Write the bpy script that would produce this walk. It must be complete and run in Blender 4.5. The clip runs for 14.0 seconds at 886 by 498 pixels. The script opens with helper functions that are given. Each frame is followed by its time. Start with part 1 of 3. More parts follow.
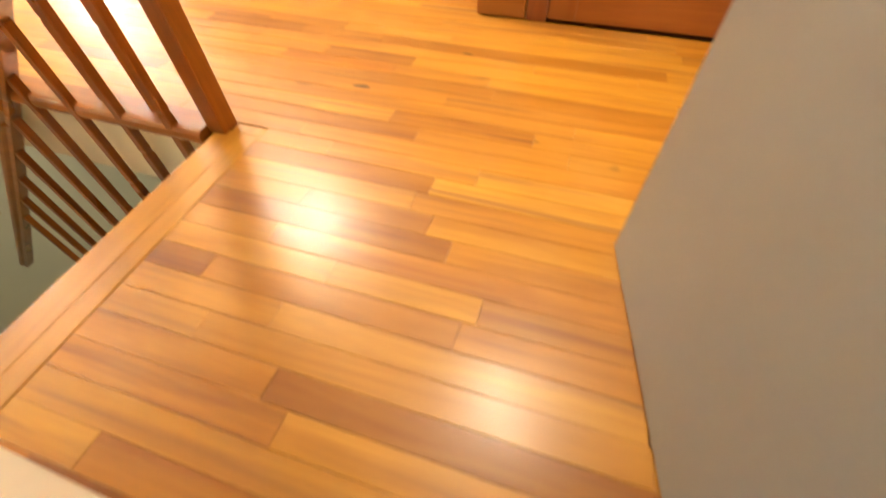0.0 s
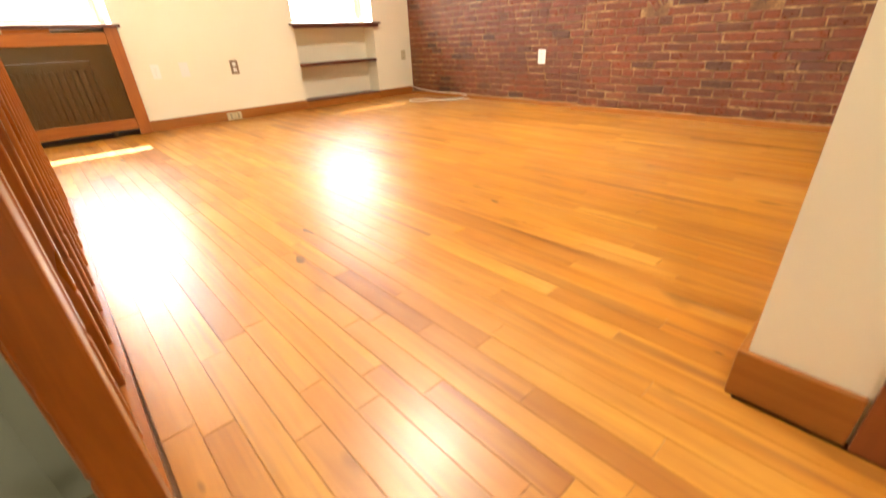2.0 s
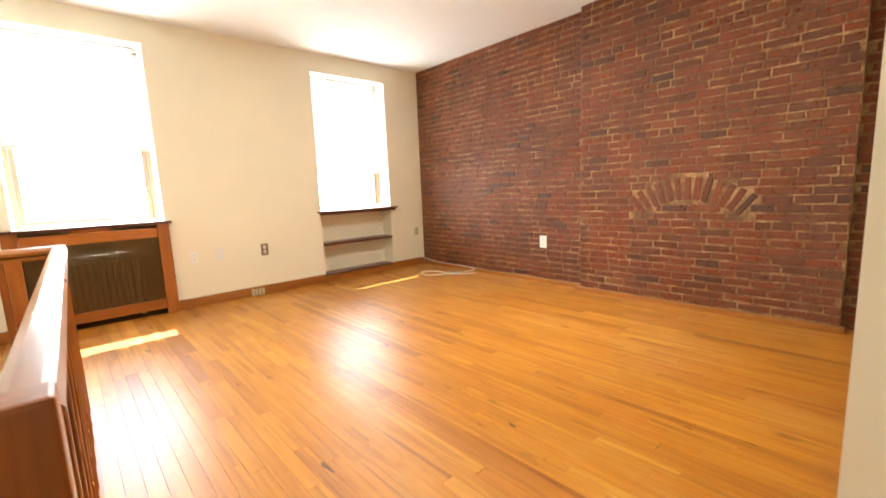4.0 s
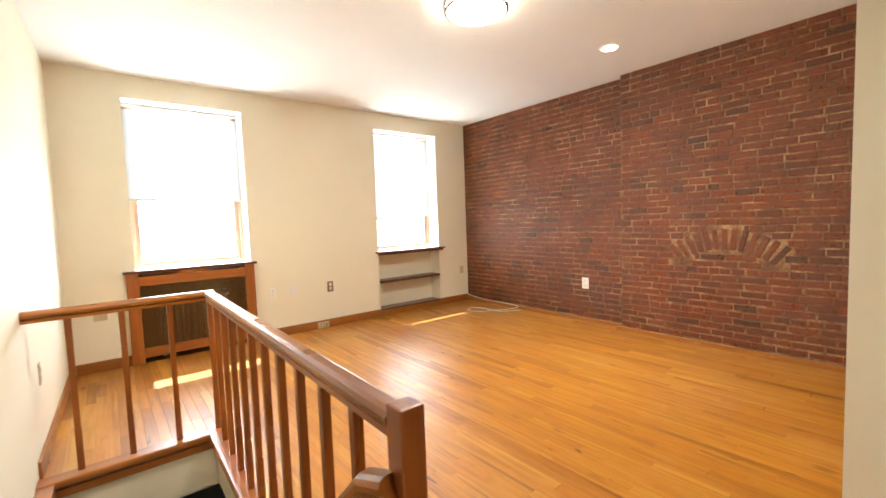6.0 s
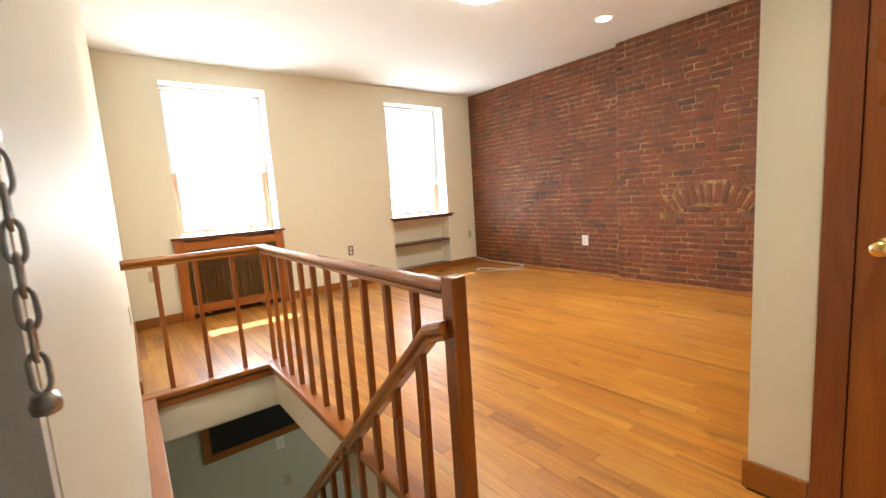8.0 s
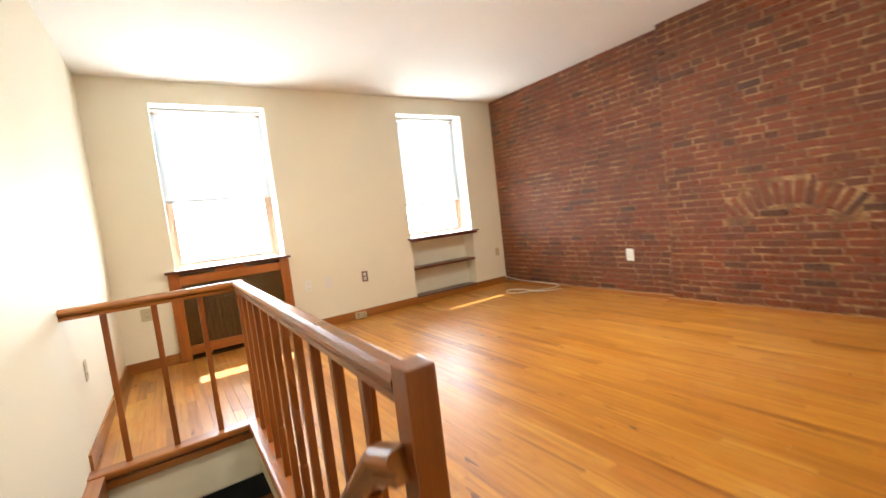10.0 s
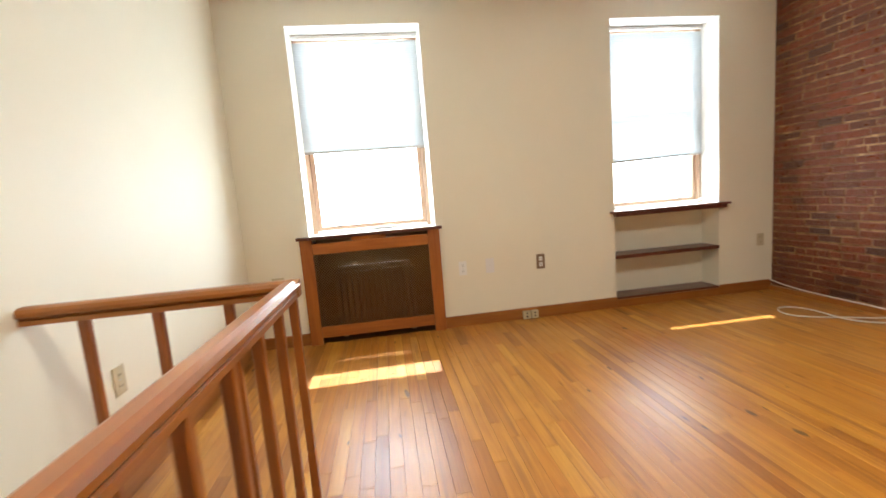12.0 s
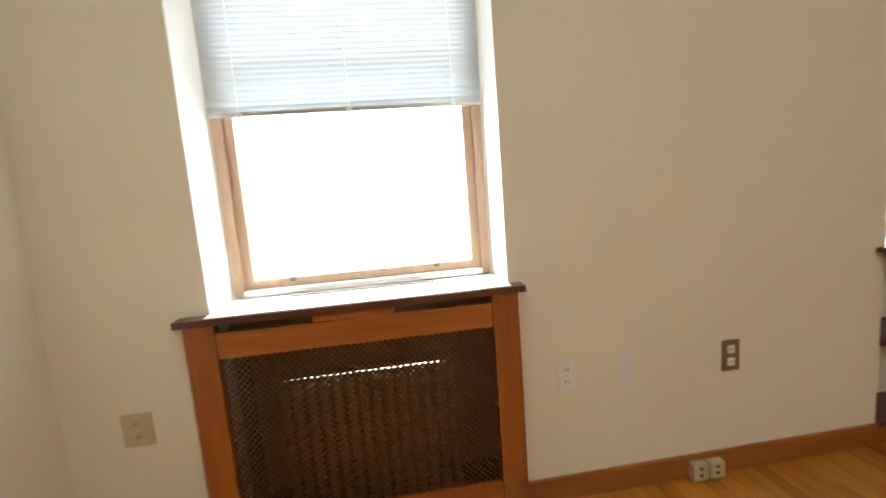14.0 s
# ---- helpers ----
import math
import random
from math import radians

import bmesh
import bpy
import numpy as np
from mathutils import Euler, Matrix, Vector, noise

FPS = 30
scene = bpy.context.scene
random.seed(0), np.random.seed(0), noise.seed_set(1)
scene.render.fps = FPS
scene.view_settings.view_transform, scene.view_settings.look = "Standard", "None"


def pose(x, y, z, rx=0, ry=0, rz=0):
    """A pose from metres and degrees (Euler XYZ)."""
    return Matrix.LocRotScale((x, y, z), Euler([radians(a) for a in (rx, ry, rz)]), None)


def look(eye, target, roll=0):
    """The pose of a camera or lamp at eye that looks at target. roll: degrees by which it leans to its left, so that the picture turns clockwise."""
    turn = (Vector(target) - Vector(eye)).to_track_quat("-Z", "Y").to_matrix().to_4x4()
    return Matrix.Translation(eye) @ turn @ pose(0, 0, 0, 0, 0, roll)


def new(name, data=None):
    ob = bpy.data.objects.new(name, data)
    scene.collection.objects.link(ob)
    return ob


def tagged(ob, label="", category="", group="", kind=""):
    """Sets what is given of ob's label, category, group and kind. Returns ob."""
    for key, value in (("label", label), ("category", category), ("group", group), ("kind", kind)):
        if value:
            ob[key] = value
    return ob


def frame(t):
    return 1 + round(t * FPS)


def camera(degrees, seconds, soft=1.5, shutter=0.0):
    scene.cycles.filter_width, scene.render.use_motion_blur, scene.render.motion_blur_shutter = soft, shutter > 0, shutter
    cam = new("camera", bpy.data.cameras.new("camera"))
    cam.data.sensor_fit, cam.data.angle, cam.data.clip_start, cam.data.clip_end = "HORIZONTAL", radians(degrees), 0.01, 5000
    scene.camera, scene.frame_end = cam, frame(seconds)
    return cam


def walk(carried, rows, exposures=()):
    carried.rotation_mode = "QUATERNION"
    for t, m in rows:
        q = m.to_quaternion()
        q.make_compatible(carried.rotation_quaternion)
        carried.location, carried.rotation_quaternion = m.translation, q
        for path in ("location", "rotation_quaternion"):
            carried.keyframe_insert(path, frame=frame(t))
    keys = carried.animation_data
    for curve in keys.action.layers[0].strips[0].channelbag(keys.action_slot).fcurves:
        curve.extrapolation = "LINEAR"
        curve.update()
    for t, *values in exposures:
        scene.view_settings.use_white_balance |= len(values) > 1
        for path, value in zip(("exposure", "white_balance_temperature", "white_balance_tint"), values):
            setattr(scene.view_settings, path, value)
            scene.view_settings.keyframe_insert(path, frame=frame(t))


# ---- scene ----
cam = camera(93.5, 14.0, shutter=0.5)
PATH = [
    (0, (-0.008, -0.085, 0.77), (-0.421, 1.079, -0.804), -2.0),
    (0.5, (-0.11, 0.112, 0.71), (-0.8, 1.388, -0.667), -5.8),
    (1, (-0.248, 0.42, 0.609), (-1.229, 1.635, -0.64), -7.5),
    (1.5, (-0.359, 0.691, 0.624), (-1.521, 1.914, -0.451), -4.8),
    (2, (-0.369, 0.826, 0.722), (-1.695, 2.018, -0.182), -2.8),
    (2.5, (-0.385, 0.855, 0.846), (-1.776, 2.102, 0.133), -3.6),
    (3, (-0.395, 0.853, 0.941), (-1.854, 2.096, 0.369), -2.8),
    (3.5, (-0.392, 0.911, 1.046), (-1.876, 2.182, 0.62), -2.6),
    (4, (-0.409, 0.798, 1.16), (-1.876, 2.127, 0.876), -2.4),
    (4.1, (-0.465, 0.783, 1.146), (-1.932, 2.12, 0.893), -2.6),
    (6.3, (-0.231, 0.193, 1.364), (-1.793, 1.436, 1.233), -2.3),
    (6.5, (-0.204, 0.149, 1.345), (-1.768, 1.388, 1.207), -2.7),
    (7, (-0.106, 0.025, 1.305), (-1.67, 1.261, 1.139), -2.3),
    (7.5, (0.011, -0.095, 1.254), (-1.547, 1.143, 1.054), -3.2),
    (7.7, (0.047, -0.13, 1.243), (-1.508, 1.105, 1.005), -3.4),
    (9.8, (-0.242, 0.324, 1.203), (-1.871, 1.467, 1.001), -8.0),
    (10, (-0.357, 0.404, 1.222), (-2.018, 1.506, 1.059), -6.6),
    (10.5, (-0.709, 0.637, 1.258), (-2.463, 1.578, 1.056), -5.5),
    (11, (-1.028, 0.841, 1.3), (-2.902, 1.527, 1.16), -5.9),
    (11.5, (-1.366, 1.041, 1.255), (-3.302, 1.517, 1.099), -6.5),
    (12, (-1.796, 1.13, 1.208), (-3.763, 1.393, 0.96), -4.6),
    (12.5, (-2.347, 1.202, 1.225), (-4.338, 1.395, 1.094), -3.7),
    (13, (-2.917, 1.216, 1.245), (-4.914, 1.197, 1.132), -3.0),
    (13.5, (-3.459, 1.146, 1.325), (-5.444, 1.301, 1.136), -4.4),
    (14, (-3.955, 1.134, 1.314), (-5.923, 1.381, 1.059), -4.5),
]
EXPOSURES = [(0.0, 2.9, 7500, 8), (1.5, 2.78, 7050, 8), (2.5, 2.5, 6750, 7), (4.0, 2.28, 6500, 7), (6.3, 2.12, 6250, 6), (10.0, 2.02, 6200, 6), (11.5, 1.74, 6000, 5), (12.5, 1.44, 6050, 6), (13.0, 1.32, 6200, 6), (14.0, 1.06, 6250, 6)]
walk(cam, [(t, look(eye, target, roll)) for t, eye, target, roll in PATH], EXPOSURES)

# ---- plan, metres ----
XW, YL, YB, ZC = -5.51, -0.085, 5.01, 2.91       # window wall, left wall, brick wall, ceiling
XR = -0.645                                       # end of the chimney breast
BREAST = 0.115                                    # depth of the chimney breast
XE = 0.95                                         # wall behind the walker
HX0, HX1, HY1 = -3.305, -1.01, 0.735              # stair opening
ZLOW = -2.72                                      # lower floor
CX, CY = -0.445, 1.735                            # corner of the closet block
W1 = (0.467, 1.577, 0.955, 2.685)
W2 = (3.297, 4.407, 0.94, 2.685)
XG = -5.76                                        # window plane

# ---- light ----
world = bpy.data.worlds.new("world")
scene.world = world
world.use_nodes = True
wn = world.node_tree.nodes
sky = wn.new("ShaderNodeTexSky")
sky.sky_type, sky.sun_disc = "NISHITA", False
sky.sun_elevation, sky.sun_rotation = radians(55.4), radians(-90)
wn["Background"].inputs["Strength"].default_value = 0.12
world.node_tree.links.new(sky.outputs[0], wn["Background"].inputs["Color"])


def lamp(name, kind, m, energy, color=(1, 1, 1), size=0.2, size_y=None, shape="SQUARE"):
    data = bpy.data.lights.new(name, kind)
    data.energy, data.color = energy, color
    if kind == "AREA":
        data.shape, data.size = shape, size
        if size_y:
            data.size_y = size_y
    ob = new(name, data)
    ob.matrix_world = m
    return ob


sun = lamp("sun", "SUN", look((-10, 0.5, 14.5), (0, 0, 0)), 5.0, (1.0, 0.96, 0.90))
sun.data.angle = radians(0.5)
for y0, y1, z0, z1 in (W1, W2):
    lamp("window_daylight", "AREA", look((-5.93, (y0 + y1) / 2, (z0 + z1) / 2), (0, (y0 + y1) / 2, (z0 + z1) / 2)), 27 if y0 < 1 else 23, (0.90, 0.96, 1.0), 1.16, 1.8, "RECTANGLE")
lamp("ceiling_bulb", "AREA", look((-2.49, 2.44, ZC - 0.105), (-2.49, 2.44, 0)), 11, (1.0, 0.955, 0.88), 0.42, shape="DISK")
DOWN = [(-2.37, 4.04), (-2.58, 0.32), (0.0, 1.10)]
for x, y in DOWN:
    lamp("downlight_bulb", "AREA", look((x, y, ZC - 0.022), (x, y, 0)), 1.5, (1.0, 0.92, 0.80), 0.13, shape="DISK").data.spread = radians(70)


# ---- materials ----
def mat(name, color, rough=0.5, metal=0.0, **extra):
    m = bpy.data.materials.new(name)
    m.use_nodes = True
    b = m.node_tree.nodes["Principled BSDF"]
    b.inputs["Base Color"].default_value = (*color, 1)
    b.inputs["Roughness"].default_value, b.inputs["Metallic"].default_value = rough, metal
    for key, value in extra.items():
        b.inputs[key].default_value = value
    return m


def node(m, kind, **inputs):
    n = m.node_tree.nodes.new(kind)
    for key, value in inputs.items():
        n.inputs[key.replace("_", " ")].default_value = value
    return n


def wire(m, a, b):
    m.node_tree.links.new(a, b)


def bsdf(m):
    return m.node_tree.nodes["Principled BSDF"]


def ramp(m, fac, stops):
    n = m.node_tree.nodes.new("ShaderNodeValToRGB")
    e = n.color_ramp.elements
    while len(e) < len(stops):
        e.new(0.5)
    for k, (at, c) in zip(e, stops):
        k.position, k.color = at, (*c, 1)
    wire(m, fac, n.inputs[0])
    return n.outputs[0]


def math_node(m, op, a, b=None, c=None):
    n = m.node_tree.nodes.new("ShaderNodeMath")
    n.operation = op
    for k, v in enumerate((a, b, c)):
        if v is None:
            continue
        if isinstance(v, (int, float)):
            n.inputs[k].default_value = v
        else:
            wire(m, v, n.inputs[k])
    return n.outputs[0]


def mixed(m, fac, a, b, mode="MIX"):
    n = m.node_tree.nodes.new("ShaderNodeMix")
    n.data_type, n.blend_type = "RGBA", mode
    if isinstance(fac, (int, float)):
        n.inputs[0].default_value = fac
    else:
        wire(m, fac, n.inputs[0])
    for k, v in ((6, a), (7, b)):
        if isinstance(v, tuple):
            n.inputs[k].default_value = (*v, 1)
        else:
            wire(m, v, n.inputs[k])
    return n.outputs[2]


def position(m, scale=(1, 1, 1), shift=None):
    geo = m.node_tree.nodes.new("ShaderNodeNewGeometry")
    n = m.node_tree.nodes.new("ShaderNodeMapping")
    n.inputs["Scale"].default_value = scale
    wire(m, geo.outputs["Position"], n.inputs[0])
    if shift is not None:
        comb = m.node_tree.nodes.new("ShaderNodeCombineXYZ")
        for k, f in enumerate((17.0, 31.0, 23.0)):
            wire(m, math_node(m, "MULTIPLY", shift, f), comb.inputs[k])
        wire(m, comb.outputs[0], n.inputs[1])
    return n.outputs[0]


def noise_tex(m, vec, scale, detail=4.0, rough=0.55, distort=0.0):
    n = node(m, "ShaderNodeTexNoise", Scale=scale, Detail=detail, Roughness=rough, Distortion=distort)
    wire(m, vec, n.inputs["Vector"])
    return n.outputs[0]


def bump(m, height, strength, distance):
    n = node(m, "ShaderNodeBump", Strength=strength, Distance=distance)
    wire(m, height, n.inputs["Height"])
    wire(m, n.outputs[0], bsdf(m).inputs["Normal"])


def piece_random(m):
    info = m.node_tree.nodes.new("ShaderNodeObjectInfo")
    geo = m.node_tree.nodes.new("ShaderNodeNewGeometry")
    return math_node(m, "FRACT", math_node(m, "ADD", info.outputs["Random"], geo.outputs["Random Per Island"]))


def paint(name, color, rough=0.6):
    m = mat(name, color, rough)
    v = position(m)
    big, fine = noise_tex(m, v, 0.9, 3), noise_tex(m, v, 160, 2)
    wire(m, mixed(m, big, tuple(c * 0.94 for c in color), tuple(min(1, c * 1.04) for c in color)), bsdf(m).inputs["Base Color"])
    roller = noise_tex(m, v, 320, 2)
    bump(m, math_node(m, "ADD", fine, math_node(m, "MULTIPLY", roller, 0.5)), 0.10, 0.002)
    return m


def timber(name, light, dark, along, rough=0.3, knots=0.25, by_piece=True, spread=1.0, coat=0.3, worn=False):
    """Varnished wood with its grain along an axis of the room (0, 1 or 2)."""
    m = mat(name, light, rough)
    r = piece_random(m)
    long_scale = [22.0, 22.0, 22.0]
    long_scale[along] = 1.6
    v = position(m, long_scale, r if by_piece else None)
    grain = noise_tex(m, v, 1.0, 6, 0.62, 0.6)
    fine = noise_tex(m, v, 5.0, 3, 0.6)
    col = mixed(m, math_node(m, "MULTIPLY_ADD", grain, 2.3, -0.62), light, dark)
    col = mixed(m, math_node(m, "MULTIPLY", fine, 0.35), col, dark)
    short = [7.0, 7.0, 7.0]
    short[along] = 3.0
    blot = noise_tex(m, position(m, short, r if by_piece else None), 1.0, 2)
    spot = ramp(m, blot, [(0.68, (0, 0, 0)), (0.78, (1, 1, 1))])
    col = mixed(m, math_node(m, "MULTIPLY", spot, knots), col, tuple(c * 0.35 for c in dark))
    if worn:
        pin = ramp(m, noise_tex(m, position(m, (6.0, 14.0, 6.0), r), 1.0, 1), [(0.755, (0, 0, 0)), (0.79, (1, 1, 1))])
        col = mixed(m, math_node(m, "MULTIPLY", pin, 0.85), col, (0.07, 0.03, 0.012))
        streak = ramp(m, noise_tex(m, position(m, (0.9, 26.0, 1.0), r), 1.0, 3), [(0.56, (0, 0, 0)), (0.74, (1, 1, 1))])
        col = mixed(m, math_node(m, "MULTIPLY", streak, 0.9), col, (0.24, 0.085, 0.018))
        pale = ramp(m, noise_tex(m, position(m), 1.7, 4), [(0.48, (0, 0, 0)), (0.75, (1, 1, 1))])
        col = mixed(m, math_node(m, "MULTIPLY", pale, 0.25), col, (0.62, 0.36, 0.12))
    if by_piece and spread:
        tone = ramp(m, r, [(0.0, (0.56, 0.42, 0.32)), (0.08, (0.74, 0.60, 0.48)), (0.25, (0.95, 0.88, 0.80)), (0.6, (1.06, 1.08, 1.06)), (0.82, (0.96, 0.80, 0.60)), (0.9, (1.1, 1.12, 1.1)), (1.0, (1.25, 1.42, 1.6))])
        col = mixed(m, spread, col, tone, "MULTIPLY")
    wire(m, col, bsdf(m).inputs["Base Color"])
    wire(m, math_node(m, "MULTIPLY_ADD", blot, 0.22, rough - 0.1), bsdf(m).inputs["Roughness"])
    bsdf(m).inputs["Coat Weight"].default_value = coat
    bsdf(m).inputs["Coat Roughness"].default_value = 0.27
    bump(m, grain, 0.12, 0.002)
    return m


WALL = paint("cream_wall_paint", (0.85, 0.80, 0.645))
WHITE = paint("white_reveal_paint", (0.84, 0.82, 0.77))
CEIL = paint("ceiling_paint", (0.83, 0.81, 0.76), 0.8)
GREEN = paint("stairwell_paint", (0.62, 0.62, 0.50))
DOORGREY = paint("entry_door_paint", (0.24, 0.22, 0.19), 0.45)
PLANK = timber("honey_oak_boards", (0.565, 0.262, 0.030), (0.35, 0.128, 0.012), 0, 0.36, 0.6, True, 0.8, 0.26, True)
GAP = mat("dark_board_joint", (0.16, 0.07, 0.02), 0.8)
RAILX = timber("rail_wood_x", (0.42, 0.145, 0.018), (0.22, 0.066, 0.007), 0, 0.3, 0.4, True, 0.35, 0.4)
RAILY = timber("rail_wood_y", (0.42, 0.145, 0.018), (0.22, 0.066, 0.007), 1, 0.3, 0.4, True, 0.35, 0.4)
POST = timber("baluster_wood", (0.40, 0.118, 0.013), (0.20, 0.050, 0.005), 2, 0.3, 0.5, True, 0.4, 0.4)
NOSEY = timber("honey_oak_border", (0.60, 0.29, 0.045), (0.38, 0.15, 0.018), 1, 0.33, 0.5, True, 0.3, 0.3)
TRIMX = timber("trim_wood_x", (0.42, 0.16, 0.028), (0.26, 0.085, 0.012), 0, 0.38, 0.3, True, 0.3, 0.2)
TRIMY = timber("trim_wood_y", (0.42, 0.16, 0.028), (0.26, 0.085, 0.012), 1, 0.38, 0.3, True, 0.3, 0.2)
PINEY = timber("pine_y", (0.48, 0.165, 0.024), (0.28, 0.078, 0.009), 1, 0.4, 0.6, True, 0.3, 0.15)
PINEZ = timber("pine_z", (0.48, 0.165, 0.024), (0.28, 0.078, 0.009), 2, 0.4, 0.6, True, 0.3, 0.15)
DARKY = timber("mahogany_y", (0.16, 0.045, 0.022), (0.08, 0.022, 0.012), 1, 0.35, 0.2, True, 0.2, 0.3)
SASH = timber("sash_wood", (0.56, 0.40, 0.28), (0.42, 0.27, 0.17), 2, 0.5, 0.3, True, 0.2, 0.1)
DOORZ = timber("door_wood_z", (0.42, 0.135, 0.03), (0.26, 0.07, 0.014), 2, 0.3, 0.2, True, 0.2, 0.4)
DOORX = timber("door_wood_x", (0.42, 0.135, 0.03), (0.26, 0.07, 0.014), 0, 0.3, 0.2, True, 0.2, 0.4)
CASING = timber("casing_wood", (0.30, 0.085, 0.025), (0.18, 0.045, 0.012), 2, 0.32, 0.2, True, 0.2, 0.4)
STONE = paint("window_stool_paint", (0.82, 0.80, 0.76), 0.35)
PLASTIC_W = mat("white_plastic", (0.86, 0.85, 0.80), 0.35)
PLASTIC_I = mat("ivory_plastic", (0.56, 0.48, 0.30), 0.4)
PLASTIC_B = mat("brown_metal_plate", (0.28, 0.20, 0.13), 0.35, 0.5)
BLACK = mat("black_plastic", (0.02, 0.02, 0.02), 0.5)
BRASS = mat("polished_brass", (0.80, 0.58, 0.24), 0.18, 1.0)
STEEL = mat("steel", (0.55, 0.55, 0.54), 0.28, 1.0)
NICKEL = mat("brushed_nickel", (0.62, 0.60, 0.56), 0.3, 1.0)
GRILLE = mat("bronze_grille", (0.13, 0.075, 0.028), 0.35, 0.8)
IRON = paint("radiator_paint", (0.22, 0.16, 0.09), 0.5)
BAND = mat("dark_nickel_band", (0.16, 0.15, 0.14), 0.35, 1.0)
# recess shade put into the colour, kept tan enough to show the sun
DARK = paint("shaded_recess", (0.30, 0.22, 0.12), 0.7)
SLATE = mat("blackboard", (0.012, 0.011, 0.010), 0.55)
CABLE = mat("white_cable", (0.72, 0.68, 0.60), 0.45)
CARPET = paint("stair_carpet", (0.36, 0.31, 0.20), 0.95)
GLASS = mat("window_glass", (1, 1, 1), 0.0, 0.0, **{"Transmission Weight": 1.0, "IOR": 1.01})
OPAL = mat("opal_glass", (0.9, 0.88, 0.84), 0.4, 0.0, **{"Emission Color": (1.0, 0.86, 0.68, 1), "Emission Strength": 13.0})
BULB = mat("lit_lens", (0.9, 0.88, 0.84), 0.4, 0.0, **{"Emission Color": (1.0, 0.84, 0.64, 1), "Emission Strength": 5.0})

SLAT = bpy.data.materials.new("blind_slat")
SLAT.use_nodes = True
_d = bsdf(SLAT)
_d.inputs["Base Color"].default_value, _d.inputs["Roughness"].default_value = (0.62, 0.66, 0.68, 1), 0.4
_t = node(SLAT, "ShaderNodeBsdfTranslucent", Color=(0.80, 0.86, 0.90, 1))
_m = node(SLAT, "ShaderNodeMixShader", Fac=0.05)
wire(SLAT, _d.outputs[0], _m.inputs[1])
wire(SLAT, _t.outputs[0], _m.inputs[2])
wire(SLAT, _m.outputs[0], SLAT.node_tree.nodes["Material Output"].inputs[0])


def brick_material():
    m = mat("sealed_red_brick", (0.2, 0.05, 0.02), 0.4)
    r = piece_random(m)
    col = ramp(m, r, [(0.0, (0.075, 0.022, 0.009)), (0.08, (0.155, 0.034, 0.009)), (0.3, (0.21, 0.041, 0.009)), (0.6, (0.245, 0.048, 0.010)), (0.85, (0.20, 0.042, 0.010)), (1.0, (0.27, 0.066, 0.014))])
    v = position(m)
    cloud, pits = noise_tex(m, v, 22, 5, 0.7), noise_tex(m, v, 130, 4, 0.7)
    soot = ramp(m, noise_tex(m, v, 1.6, 5, 0.65), [(0.46, (0, 0, 0)), (0.66, (1, 1, 1))])
    col = mixed(m, math_node(m, "MULTIPLY", soot, 0.45), col, (0.055, 0.024, 0.011))
    blotch = ramp(m, cloud, [(0.50, (0, 0, 0)), (0.66, (1, 1, 1))])
    col = mixed(m, math_node(m, "MULTIPLY", blotch, 0.45), col, (0.07, 0.022, 0.010))
    smear = ramp(m, noise_tex(m, v, 2.6, 5, 0.7), [(0.50, (0, 0, 0)), (0.64, (1, 1, 1))])
    drag = ramp(m, noise_tex(m, position(m, (22, 22, 48)), 1.0, 4, 0.7), [(0.50, (0, 0, 0)), (0.62, (1, 1, 1))])
    col = mixed(m, math_node(m, "MULTIPLY", math_node(m, "MULTIPLY", smear, drag), 0.75), col, (0.25, 0.135, 0.05))
    col = mixed(m, math_node(m, "MULTIPLY", pits, 0.4), col, (0.05, 0.016, 0.008))
    wire(m, col, bsdf(m).inputs["Base Color"])
    bsdf(m).inputs["Specular IOR Level"].default_value = 0.5
    wire(m, math_node(m, "MULTIPLY_ADD", cloud, 0.5, 0.08), bsdf(m).inputs["Roughness"])
    bump(m, math_node(m, "ADD", cloud, math_node(m, "MULTIPLY", pits, 0.6)), 0.9, 0.010)
    return m


def mortar_material():
    m = mat("tan_mortar", (0.34, 0.21, 0.10), 0.6)
    v = position(m)
    n1, n2 = noise_tex(m, v, 4.5, 6, 0.7), noise_tex(m, v, 55, 4, 0.7)
    col = ramp(m, n1, [(0.34, (0.11, 0.045, 0.017)), (0.49, (0.25, 0.125, 0.045)), (0.63, (0.52, 0.32, 0.14))])
    dark = ramp(m, n2, [(0.42, (0, 0, 0)), (0.62, (1, 1, 1))])
    wire(m, mixed(m, math_node(m, "MULTIPLY", dark, 0.45), col, (0.085, 0.038, 0.016)), bsdf(m).inputs["Base Color"])
    bump(m, n2, 0.8, 0.006)
    return m


BRICK, MORTAR = brick_material(), mortar_material()


# ---- building helpers ----
def box_bm(x0, x1, y0, y1, z0, z1, bevel=0.0, bm=None):
    own = bm is None
    bm = bmesh.new() if own else bm
    vs = [bm.verts.new((x, y, z)) for x in (x0, x1) for y in (y0, y1) for z in (z0, z1)]
    fs = [bm.faces.new([vs[i] for i in f]) for f in ((0, 1, 3, 2), (4, 6, 7, 5), (0, 4, 5, 1), (2, 3, 7, 6), (0, 2, 6, 4), (1, 5, 7, 3))]
    if bevel:
        edges = list({e for f in fs for e in f.edges})
        bmesh.ops.bevel(bm, geom=edges, offset=bevel, segments=2, affect="EDGES", profile=0.6)
    return bm


